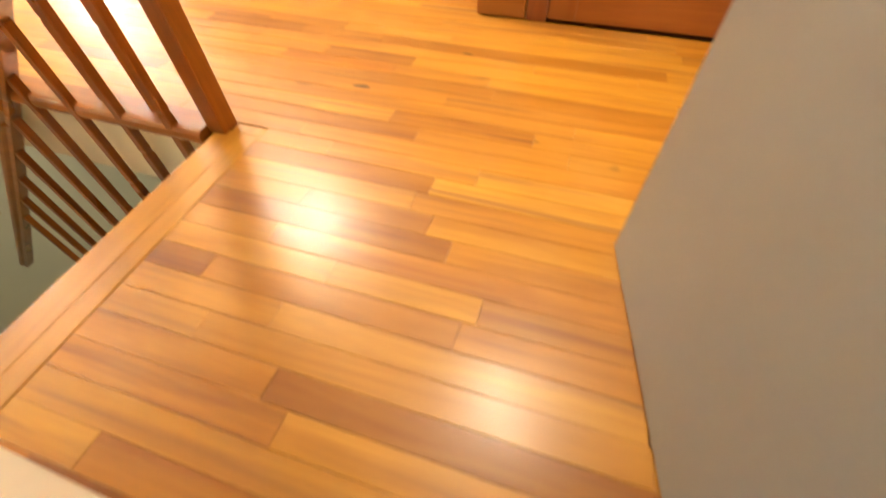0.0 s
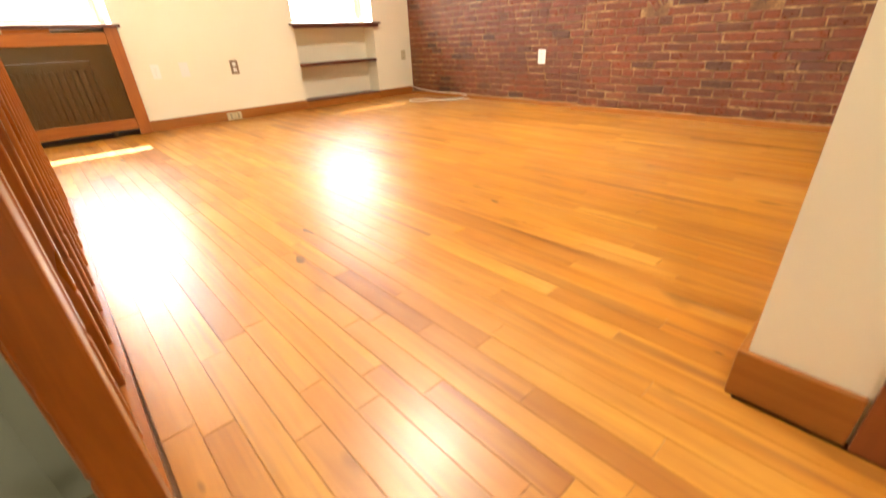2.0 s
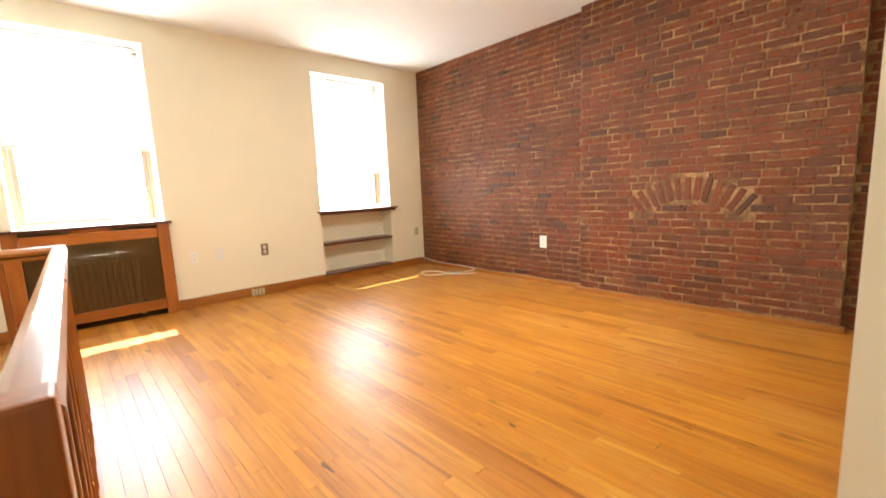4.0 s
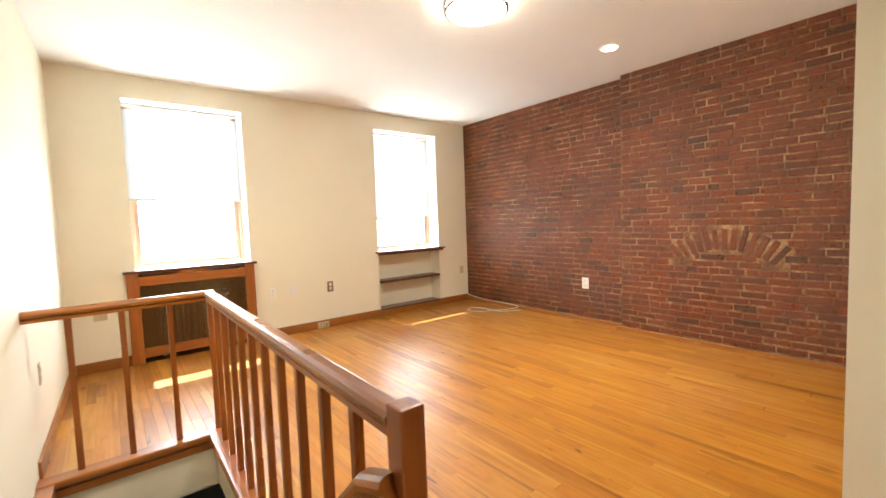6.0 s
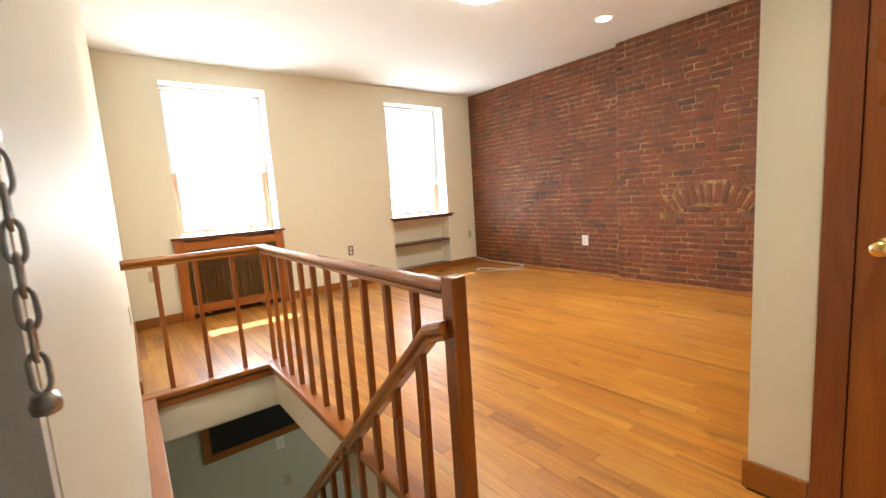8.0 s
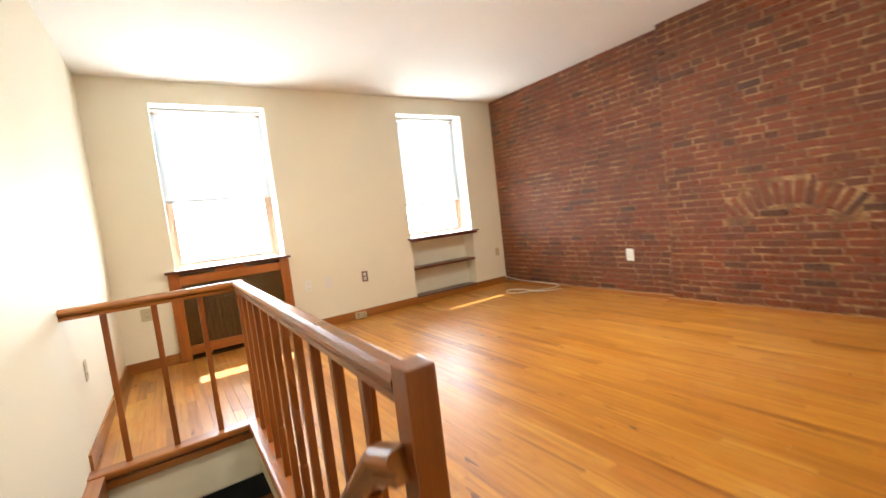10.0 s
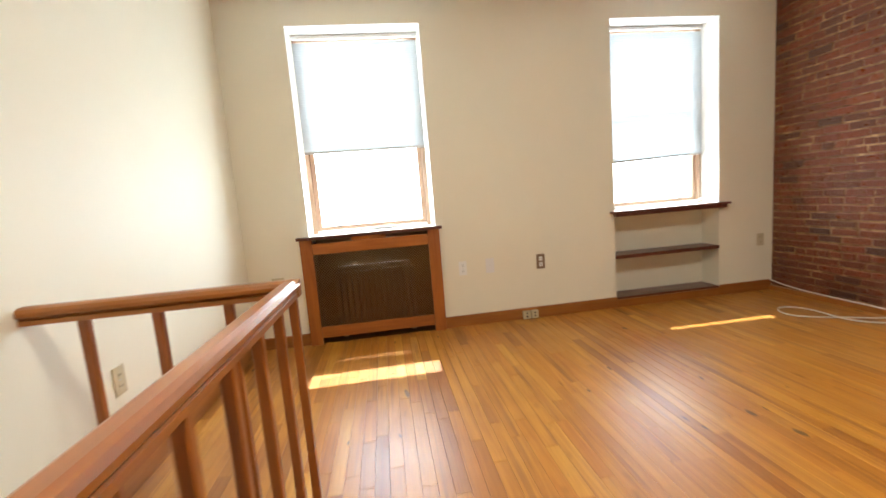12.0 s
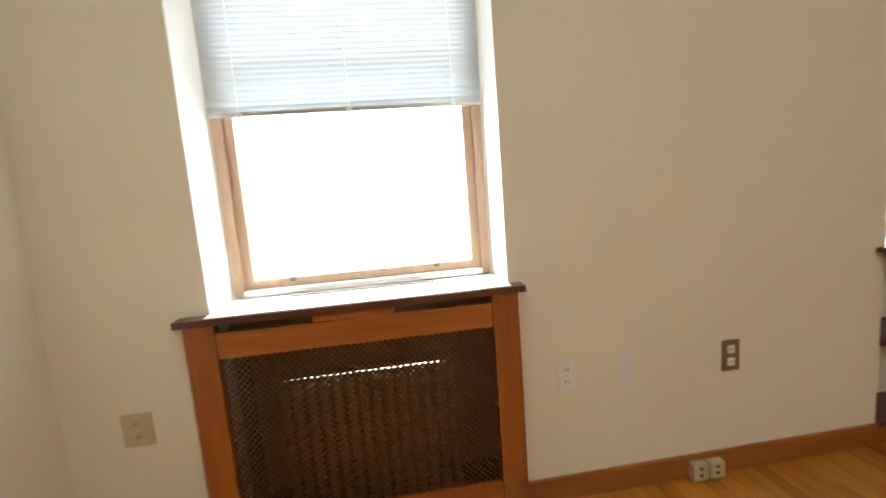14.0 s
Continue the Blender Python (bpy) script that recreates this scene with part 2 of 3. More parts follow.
def cyl_bm(p, q, r0, r1=None, seg=20, bm=None):
    bm = bm or bmesh.new()
    p, q = Vector(p), Vector(q)
    d = q - p
    m = Matrix.Translation((p + q) / 2) @ d.to_track_quat("Z", "Y").to_matrix().to_4x4()
    bmesh.ops.create_cone(bm, cap_ends=True, segments=seg, radius1=r0, radius2=r0 if r1 is None else r1, depth=d.length, matrix=m)
    return bm


def lathe_bm(profile, m=Matrix(), seg=32):
    """Turn (radius, height) points about z."""
    bm = bmesh.new()
    rings = []
    for r, z in profile:
        rings.append([bm.verts.new(m @ Vector((r * math.cos(a), r * math.sin(a), z))) for a in (2 * math.pi * k / seg for k in range(seg))])
    for a, b in zip(rings, rings[1:]):
        for k in range(seg):
            bm.faces.new((a[k], a[(k + 1) % seg], b[(k + 1) % seg], b[k]))
    bmesh.ops.contextual_create(bm, geom=rings[0])
    bmesh.ops.contextual_create(bm, geom=rings[-1])
    bmesh.ops.recalc_face_normals(bm, faces=bm.faces)
    return bm


def sweep_bm(profile, points, ups=None):
    """Carry a closed (side, up) outline along a line of points, mitred at the bends."""
    bm = bmesh.new()
    pts = [Vector(p) for p in points]
    rings = []
    for k, p in enumerate(pts):
        a = (p - pts[k - 1]).normalized() if k else None
        b = (pts[k + 1] - p).normalized() if k + 1 < len(pts) else None
        t = ((a or b) + (b or a)).normalized()
        base = a or b
        side = base.cross(Vector((0, 0, 1))).normalized()
        up = side.cross(base).normalized()
        ring = []
        for s, u in profile:
            q = p + side * s + up * u
            q = q + base * (-(q - p).dot(t) / base.dot(t))
            ring.append(bm.verts.new(q))
        rings.append(ring)
    n = len(profile)
    for a, b in zip(rings, rings[1:]):
        for k in range(n):
            bm.faces.new((a[k], a[(k + 1) % n], b[(k + 1) % n], b[k]))
    bm.faces.new(rings[0])
    bm.faces.new(rings[-1])
    bmesh.ops.recalc_face_normals(bm, faces=bm.faces)
    return bm


def mesh_of(name, bm, material, smooth=False):
    me = bpy.data.meshes.new(name)
    bmesh.ops.recalc_face_normals(bm, faces=bm.faces)
    bm.to_mesh(me)
    bm.free()
    me.materials.append(material)
    if smooth:
        for p in me.polygons:
            p.use_smooth = True
    return me


def part(name, bm, material, parent=None, label="", smooth=False):
    ob = new(name, mesh_of(name, bm, material, smooth))
    if parent is not None:
        ob.parent = parent
        ob.matrix_parent_inverse = parent.matrix_basis.inverted()
    if label:
        tagged(ob, label)
    return ob


def base(name, x, y, z, label, category, group="", kind=""):
    ob = new(name)
    ob.empty_display_size = 0.05
    ob.matrix_basis = pose(x, y, z)
    return tagged(ob, label, category, group, kind)


def structure(name, bm, material, label, category):
    return tagged(part(name, bm, material), label, category, kind="structure")


def boxes(*items):
    bm = bmesh.new()
    for it in items:
        box_bm(*it, bm=bm)
    return bm


def follow_wall(ob):
    """The plain wall runs a degree out of square: shift what stands along it."""
    for v in ob.data.vertices:
        v.co.y += 0.012 - 0.0185 * (v.co.x - XW)
    return ob


def wall_line(x):
    return YL + 0.012 - 0.0185 * (x - XW)


# ---- the shell ----
XO = -5.98
wall_window = structure("wall_west", boxes(
    (XO, XW, YL - 0.12, W1[0], 0, ZC), (XO, XW, W1[1], W2[0], 0, ZC), (XO, XW, W2[1], YB + 0.2, 0, ZC),
    (XO, XW, W1[0], W1[1], W1[3], ZC), (XO, XW, W2[0], W2[1], W2[3], ZC),
    (XO, -5.85, W1[0], W1[1], 0, 0.94), (XO, -5.74, W2[0], W2[1], 0, 0.92)), WALL, "cream painted plaster wall with two deep windows", "wall")
wall_left = structure("wall_south", boxes(
    (XW, -0.33, YL - 0.12, YL, 0, ZC), (0.39, XE + 0.1, YL - 0.12, YL, 0, ZC), (-0.33, 0.39, YL - 0.12, YL, 2.06, ZC)),
    WALL, "plain cream painted wall beside the stair opening", "wall")
follow_wall(wall_left)
wall_east = structure("wall_east", boxes((XE, XE + 0.1, YL, YB + 0.2, 0, ZC)), WALL, "plain cream painted wall by the entry", "wall")
DX0, DX1, DZ1 = -0.175, 0.565, 2.04               # closet door opening
closet = structure("wall_closet", boxes(
    (CX, DX0 - 0.012, CY, CY + 0.11, 0, ZC), (DX1 + 0.012, XE, CY, CY + 0.11, 0, ZC), (DX0 - 0.012, DX1 + 0.012, CY, CY + 0.11, DZ1 + 0.012, ZC),
    (CX, CX + 0.11, CY + 0.11, YB - 0.001, 0, ZC), (DX0 - 0.05, DX1 + 0.05, CY + 0.5, CY + 0.55, 0, ZC)),
    WALL, "cream painted closet wall with an outer corner", "wall")
ceiling = structure("ceiling", boxes((XO, XE + 0.1, YL - 0.12, YB + 0.2, ZC, ZC + 0.15)), CEIL, "smooth white painted plaster ceiling", "ceiling")
hall = structure("wall_hall", boxes((-0.9, 1.3, -1.75, -1.65, 0, ZC), (-0.9, -0.8, -1.65, YL - 0.12, 0, ZC), (1.2, 1.3, -1.65, YL - 0.12, 0, ZC), (-0.9, 1.3, -1.75, YL - 0.12, ZC, ZC + 0.1)),
    WALL, "plain landing walls outside the entry", "wall")
structure("floor_hall", boxes((-0.9, 1.3, -1.75, YL, -0.12, -0.002)), TRIMX, "wooden landing floor outside the entry", "floor")

# floor slab with the stair opening, and the lower storey that shows through it
floor = structure("floor", boxes(
    (XO, HX0 - 0.02, YL - 0.12, YB + 0.2, -0.20, -0.012), (HX0 - 0.02, HX1 + 0.02, HY1 + 0.02, YB + 0.2, -0.20, -0.012),
    (HX1 + 0.02, XE + 0.1, YL - 0.12, YB + 0.2, -0.20, -0.012)),
    GAP, "varnished honey oak strip floor with stair opening", "floor")
structure("wall_stairwell", boxes(
    (HX0 - 0.02, HX0, YL, HY1 + 0.02, -0.32, -0.03), (HX0, HX1 + 0.02, HY1, HY1 + 0.02, -0.32, -0.03),
    (HX1, HX1 + 0.02, YL, HY1, -0.32, -0.03)), WALL, "cream painted faces of the stair opening", "wall")
structure("ceiling_lower", boxes((-4.26, HX0 - 0.02, -0.3, 2.6, -0.34, -0.322), (HX0, 1.2, HY1 + 0.02, 2.6, -0.34, -0.322)), CEIL, "white ceiling of the storey below", "ceiling")
structure("wall_lower", boxes(
    (-4.36, -4.26, -0.3, 2.6, ZLOW, -0.2), (-4.26, 1.2, YL - 0.2, YL - 0.035, ZLOW, -0.002), (-4.26, 1.2, 2.6, 2.7, ZLOW, -0.2), (1.2, 1.3, YL, 2.7, ZLOW, -0.2)),
    GREEN, "grey green painted walls of the storey below", "wall")
structure("floor_lower", boxes((-4.36, 1.3, -0.3, 2.7, ZLOW - 0.1, ZLOW)), CARPET, "tan carpeted floor of the storey below", "floor")

# stairs going down towards the window wall
stairs = base("staircase", HX1, 0.3, ZLOW, "wooden staircase going down with tan treads", "staircase")
for k in range(1, 14):
    x1 = HX1 - (k - 1) * 0.20
    part("tread", box_bm(x1 - 0.225, x1, YL - 0.015, 0.64, -0.19 * k - 0.035, -0.19 * k, 0.008), CARPET, stairs)
    part("riser", box_bm(x1 - 0.02, x1 - 0.004, YL - 0.015, 0.63, -0.19 * k, -0.19 * (k - 1) - 0.037), GREEN, stairs)

board = base("framed_blackboard", -4.25, 0.8, -1.1, "black board in a brown wooden frame on the stairwell wall", "board")
part("panel", box_bm(-4.258, -4.245, 0.33, 1.33, -1.03, -0.46), SLATE, board)
for n_, b_ in (("frame_left", (-4.258, -4.225, 0.266, 0.335, -1.10, -0.42)), ("frame_right", (-4.258, -4.225, 1.325, 1.395, -1.10, -0.42)), ("frame_bottom", (-4.258, -4.225, 0.335, 1.325, -1.10, -1.03))):
    part(n_, box_bm(*b_, 0.005), TRIMY, board)

# ---- skirting ----
def skirting(name, b, material, label="brown varnished wooden baseboard along the wall"):
    bm = box_bm(*b, 0.004)
    return structure(name, bm, material, label, "baseboard")


SK, SKB = 0.105, 0.045
skirting("baseboard_1", (XW, XW + 0.016, YL + 0.016, 0.395, 0, SK), TRIMY)
skirting("baseboard_2", (XW, XW + 0.016, 1.60, W2[0], 0, SK), TRIMY)
skirting("baseboard_3", (XW, XW + 0.016, W2[1], YB - 0.018, 0, SK), TRIMY)
follow_wall(skirting("baseboard_4", (XW, -3.42, YL, YL + 0.016, 0, SK), TRIMX))
skirting("baseboard_5", (XW + 0.017, -2.72, YB - 0.05, YB - 0.002, 0, SKB), TRIMX, "low brown wooden floor strip along the brick wall")
skirting("baseboard_6", (-2.768, XR + 0.03, YB - BREAST - 0.05, YB - BREAST - 0.001, 0, SKB), TRIMX, "low brown wooden floor strip along the brick wall")
skirting("baseboard_7", (CX - 0.016, DX0 - 0.085, CY - 0.016, CY, 0, SK + 0.01), TRIMX)
skirting("baseboard_8", (CX - 0.016, CX, CY + 0.002, YB - BREAST - 0.02, 0, SK + 0.01), TRIMY)

# ---- windows ----
def window(name, w, x, blind_bottom, label, droop=0.0):
    y0, y1, z0, z1 = w
    win = base(name, x, (y0 + y1) / 2, z0, label, "window", kind="structure")
    for a, b in ((y0 + 0.012, y0 + 0.05), (y1 - 0.05, y1 - 0.012)):
        part("window_frame", box_bm(x - 0.06, x + 0.02, a, b, z0 + 0.004, z1 - 0.004, 0.004), SASH, win)
    part("window_frame", box_bm(x - 0.06, x + 0.02, y0 + 0.05, y1 - 0.05, z1 - 0.05, z1 - 0.004, 0.004), SASH, win)
    part("window_sill", box_bm(x - 0.09, x + 0.03, y0 + 0.05, y1 - 0.05, z0 + 0.004, z0 + 0.028, 0.004), STONE, win)
    zm = (z0 + z1) / 2 + 0.02
    for zz0, zz1, xx, nm in ((z0 + 0.03, zm + 0.03, x, "lower_sash"), (zm - 0.01, z1 - 0.052, x - 0.035, "upper_sash")):
        sash = part(nm, boxes(
            (xx - 0.03, xx, y0 + 0.052, y0 + 0.09, zz0, zz1), (xx - 0.03, xx, y1 - 0.09, y1 - 0.052, zz0, zz1),
            (xx - 0.03, xx, y0 + 0.09, y1 - 0.09, zz0, zz0 + 0.035), (xx - 0.03, xx, y0 + 0.09, y1 - 0.09, zz1 - 0.035, zz1)), SASH, win)
        pane = part("pane", box_bm(xx - 0.017, xx - 0.013, y0 + 0.09, y1 - 0.09, zz0 + 0.035, zz1 - 0.035), GLASS, sash)
        pane.visible_shadow = False
    for yy in (y0 + 0.25, y1 - 0.25):
        part("sash_lift", box_bm(x, x + 0.016, yy - 0.012, yy + 0.012, z0 + 0.052, z0 + 0.070, 0.004), BAND, win)
    # plaster reveal
    part("reveal", boxes((x + 0.022, XW - 0.001, y0 - 0.001, y0 + 0.004, z0, z1), (x + 0.022, XW - 0.001, y1 - 0.004, y1 + 0.001, z0, z1), (x + 0.022, XW - 0.001, y0 + 0.004, y1 - 0.004, z1 - 0.004, z1 + 0.001)), WHITE, win)
    # venetian blind, lowered part of the way
    bl = base("venetian_blind", x + 0.045, (y0 + y1) / 2, z1, "white aluminium venetian blind lowered over the upper window", "blind", "window blinds")
    a, b = y0 + 0.014, y1 - 0.014
    part("headrail", box_bm(x + 0.026, x + 0.056, a, b, z1 - 0.040, z1 - 0.008, 0.003), PLASTIC_W, bl)
    lower = part("bottom_rail", box_bm(x + 0.028, x + 0.052, a, b, blind_bottom, blind_bottom + 0.018, 0.004), NICKEL, bl)
    for v in lower.data.vertices:
        v.co.z -= droop * (b - v.co.y) / (b - a)
    step = 0.0205
    count = int((z1 - 0.048 - blind_bottom - 0.022) / step)
    bm = bmesh.new()
    arc = [(-0.0125, -0.0012), (-0.006, 0.0008), (0.0, 0.0014), (0.006, 0.0008), (0.0125, -0.0012)]
    tilt = radians(66)
    rows = []
    for u, v in arc:
        px, pz = u * math.cos(tilt) - v * math.sin(tilt), u * math.sin(tilt) + v * math.cos(tilt)
        rows.append((bm.verts.new((px, 0, pz)), bm.verts.new((px, b - a, pz))))
    for p, q in zip(rows, rows[1:]):
        bm.faces.new((p[0], p[1], q[1], q[0]))
    slat = mesh_of("slat", bm, SLAT, True)
    for k in range(count):
        s = new("slat", slat)
        s.parent = bl
        s.matrix_parent_inverse = bl.matrix_basis.inverted()
        hang = droop * (1 - k / count)
        s.matrix_basis = pose(x + 0.04, a, blind_bottom + 0.03 + k * step - hang, math.degrees(math.atan2(hang, b - a)))
    for yy in (a + 0.12, (a + b) / 2, b - 0.12):
        part("ladder_cord", cyl_bm((x + 0.054, yy, blind_bottom), (x + 0.054, yy, z1 - 0.03), 0.0012, seg=6), PLASTIC_W, bl)
        part("clip", box_bm(x + 0.05, x + 0.058, yy - 0.012, yy + 0.012, blind_bottom - 0.004, blind_bottom + 0.014, 0.002), PLASTIC_W, bl)
    return win


window("window_1", W1, XG, 1.675, "wooden sash window above the radiator cover")
window("window_2", W2, XG, 1.43, "wooden sash window above the shelf niche", 0.035)

# ---- radiator, its cover and the sill ----
RY0, RY1, RXF = 0.392, 1.598, -5.462
cover = base("radiator_cover", -5.48, 0.995, 0, "knotty pine radiator cover with bronze diamond grille", "radiator cover")
for a, b in ((RY0, RY0 + 0.103), (RY1 - 0.103, RY1)):
    bm = box_bm(XW + 0.002, RXF, a, b, 0, 0.93, 0.004)
    part("post", bm, PINEZ, cover)
part("top_rail", box_bm(RXF - 0.025, RXF - 0.003, RY0 + 0.104, RY1 - 0.104, 0.80, 0.895, 0.003), PINEY, cover)
part("centre_block", box_bm(RXF - 0.025, RXF - 0.003, 0.83, 1.125, 0.896, 0.929, 0.002), PINEY, cover)
part("bottom_rail", box_bm(RXF - 0.025, RXF - 0.003, RY0 + 0.104, RY1 - 0.104, 0.06, 0.158, 0.003), PINEY, cover)
top = part("top_board", boxes((-5.652, -5.438, W1[0] + 0.006, W1[1] - 0.006, 0.931, 0.955), (XW + 0.003, -5.438, 0.372, W1[0] + 0.004, 0.931, 0.955), (XW + 0.003, -5.438, W1[1] - 0.004, 1.622, 0.931, 0.955)), DARKY, cover, "dark stained top board")
for a, b in ((W1[0] + 0.006, 0.70), (1.30, W1[1] - 0.006)):
    part("back_strip", box_bm(-5.85, -5.653, a, b, 0.931, 0.954), STONE, cover)
part("back_strip", box_bm(-5.85, -5.712, 0.702, 1.298, 0.931, 0.954), STONE, cover)
part("sill_paint", box_bm(-5.651, -5.447, W1[0] + 0.007, W1[1] - 0.007, 0.9555, 0.959), STONE, cover, "white painted inner sill")
bm = bmesh.new()
gy0, gy1, gz0, gz1 = RY0 + 0.104, RY1 - 0.104, 0.158, 0.80
pitch, half = 0.0235, 0.0030
span = gz1 - gz0
for sgn in (1, -1):
    k = -int(span / pitch)
    while True:
        s0 = gy0 + k * pitch
        if s0 > gy1 + span:
            break
        pa, pb = (s0, gz0), (s0 + span, gz1)
        if sgn < 0:
            pa, pb = (s0, gz0), (s0 - span, gz1)
        ya, yb = sorted((pa[0], pb[0]))
        lo, hi = max(ya, gy0), min(yb, gy1)
        if hi - lo > 0.01:
            f0 = (lo - pa[0]) / (pb[0] - pa[0])
            f1 = (hi - pa[0]) / (pb[0] - pa[0])
            q0, q1 = Vector((RXF - 0.014 - 0.0015 * sgn, lo, gz0 + f0 * span)), Vector((RXF - 0.014 - 0.0015 * sgn, hi, gz0 + f1 * span))
            d = (q1 - q0).normalized()
            nrm = Vector((0, -d.z, d.y)) * half
            ring = [[bm.verts.new(q + o) for o in (nrm + Vector((0.001, 0, 0)), -nrm + Vector((0.001, 0, 0)), -nrm - Vector((0.001, 0, 0)), nrm - Vector((0.001, 0, 0)))] for q in (q0, q1)]
            for j in range(4):
                bm.faces.new((ring[0][j], ring[0][(j + 1) % 4], ring[1][(j + 1) % 4], ring[1][j]))
        k += 1
part("grille", bm, GRILLE, cover, "woven bronze diamond mesh")
structure("radiator_niche", boxes((-5.85, -5.845, W1[0], W1[1], 0, 0.92), (-5.845, -5.66, W1[0], W1[0] + 0.004, 0, 0.92), (-5.845, -5.66, W1[1] - 0.004, W1[1], 0, 0.92)), DARK, "recess behind the radiator cover, shade put into its tan colour", "niche")
radiator = base("radiator", -5.64, 1.0, 0, "old cast iron column radiator behind the grille", "radiator")
for k in range(14):
    y = 0.66 + k * 0.052
    part("column", box_bm(-5.71, -5.60, y - 0.019, y + 0.019, 0.06, 0.60, 0.012), IRON, radiator)
part("pipe", cyl_bm((-5.655, 0.64, 0.12), (-5.655, 1.36, 0.12), 0.018), IRON, radiator)
# added rod and hangers: stand in for the bright line of sun behind the grille
part("sun_line_rod", cyl_bm((-5.50, 0.69, 0.676), (-5.50, 1.31, 0.676), 0.003, seg=10), NICKEL, radiator, "added thin metal rod standing in for a line of sunlight")
for y in (0.68, 1.31):
    part("rod_hanger", cyl_bm((-5.50, y + 0.005, 0.676), (-5.62, y + 0.005, 0.60), 0.004, seg=8), IRON, radiator)
for y in (0.68, 1.31):
    part("foot", box_bm(-5.70, -5.61, y - 0.02, y + 0.02, 0, 0.07, 0.008), IRON, radiator)

# ---- shelf niche under the second window ----
sill2 = base("window_shelf", -5.55, 3.85, 0.92, "dark mahogany window board with moulded edge", "window board")
part("board", box_bm(XW + 0.003, -5.455, 3.245, 4.50, 0.918, 0.94, 0.006), DARKY, sill2)
part("inner_board", box_bm(-5.738, XW + 0.002, W2[0] + 0.005, W2[1] - 0.005, 0.918, 0.94), STONE, sill2, "white painted inner sill")
part("moulding", sweep_bm([(-0.016, -0.03), (0.006, -0.03), (0.022, -0.008), (0.022, 0.0), (-0.016, 0.0)], [(-5.484, 4.462, 0.917), (-5.484, 3.282, 0.917)]), DARKY, sill2)
shelf = base("niche_shelf", -5.6, 3.85, 0.49, "dark brown wooden shelf in the wall niche", "shelf")
part("board", box_bm(-5.736, -5.50, W2[0] + 0.003, W2[1] - 0.003, 0.478, 0.512, 0.003), DARKY, shelf)
plinth = base("plinth_shelf", -5.6, 3.85, 0, "dark wooden base board of the wall niche", "shelf")
part("top", box_bm(-5.736, XW + 0.004, W2[0] + 0.003, W2[1] - 0.003, 0.078, 0.098, 0.003), DARKY, plinth)
part("front", box_bm(XW - 0.012, XW + 0.015, W2[0] + 0.003, W2[1] - 0.003, 0, 0.077, 0.002), TRIMY, plinth, "varnished brown front board")
cur = bpy.data.curves.new("niche_cable", "CURVE")
cur.dimensions, cur.bevel_depth = "3D", 0.003
sp = cur.splines.new("NURBS")
pts = [(-5.60, 3.33, 0.088), (-5.62, 3.5, 0.095), (-5.60, 3.62, 0.088), (-5.66, 3.8, 0.09), (-5.60, 4.1, 0.088), (-5.65, 4.35, 0.088)]
sp.points.add(len(pts) - 1)
for p_, q_ in zip(sp.points, pts):
    p_.co = (*q_, 1)
sp.use_endpoint_u = True
cur.materials.append(CABLE)
tagged(new("niche_cable", cur), "thin pale cable lying in the wall niche", "cable")
crank = base("window_latch", -5.66, 4.22, 0.94, "small folded metal latch lying on the window board", "latch")
part("arm", cyl_bm((-5.66, 4.05, 0.947), (-5.63, 4.22, 0.955), 0.006, seg=10), STEEL, crank)
part("handle", cyl_bm((-5.63, 4.22, 0.955), (-5.60, 4.30, 0.99), 0.008, seg=10), PLASTIC_W, crank)

# ---- sockets and plates ----
def plate(x, y, z, nx, ny, w, h, material, kind_, label, rows=2):
    ob = base(kind_, x, y, z - h / 2, label, "socket" if "socket" in kind_ else "wall plate")
    t = Vector((-ny, nx, 0))
    n = Vector((nx, ny, 0))

    def slab(c, hw, hh, d0, d1, bev=0.0):
        lo, hi = c - t * hw + n * d0, c + t * hw + n * d1
        xs, ys = sorted((lo.x, hi.x)), sorted((lo.y, hi.y))
        return box_bm(xs[0], xs[1], ys[0], ys[1], c.z - hh, c.z + hh, bev)
    c = Vector((x, y, z))
    part("cover_plate", slab(c, w / 2, h / 2, 0.0005, 0.006, 0.002), material, ob)
    if rows:
        for s in (-1, 1):
            part("outlet", slab(c + Vector((0, 0, s * h * 0.2)), 0.016, h * 0.13, 0.006, 0.008), PLASTIC_W if material is not PLASTIC_I else PLASTIC_I, ob)
            for q in (-1, 1):
                part("slot", slab(c + Vector((0, 0, s * h * 0.2)) + t * 0.006 * q, 0.0015, 0.006, 0.008, 0.0085), BLACK, ob)
    part("screw", slab(c, 0.003, 0.003, 0.006, 0.0075), STEEL, ob)
    return ob


plate(XW, 0.172, 0.562, 1, 0, 0.105, 0.125, PLASTIC_I, "wall_socket", "ivory double wall socket plate on the cream wall")
plate(XW, 1.795, 0.545, 1, 0, 0.072, 0.128, PLASTIC_W, "wall_socket", "white duplex wall socket on the cream wall")
plate(XW, 2.05, 0.545, 1, 0, 0.080, 0.135, STONE, "blank_plate", "blank plate painted over in wall cream", 0)
plate(XW, 2.54, 0.535, 1, 0, 0.082, 0.138, PLASTIC_B, "wall_socket", "brown metal wall socket plate on the cream wall")
plate(XW, 4.87, 0.525, 1, 0, 0.075, 0.125, PLASTIC_I, "wall_socket", "ivory wall socket beside the brick corner")
plate(-3.76, wall_line(-3.76), 0.515, 0, 1, 0.078, 0.13, PLASTIC_I, "wall_socket", "ivory wall socket on the plain wall past the railing")
plate(-3.26, YB - 0.009, 0.49, 0, -1, 0.095, 0.145, PLASTIC_W, "wall_socket", "white wall socket set in the brick wall")
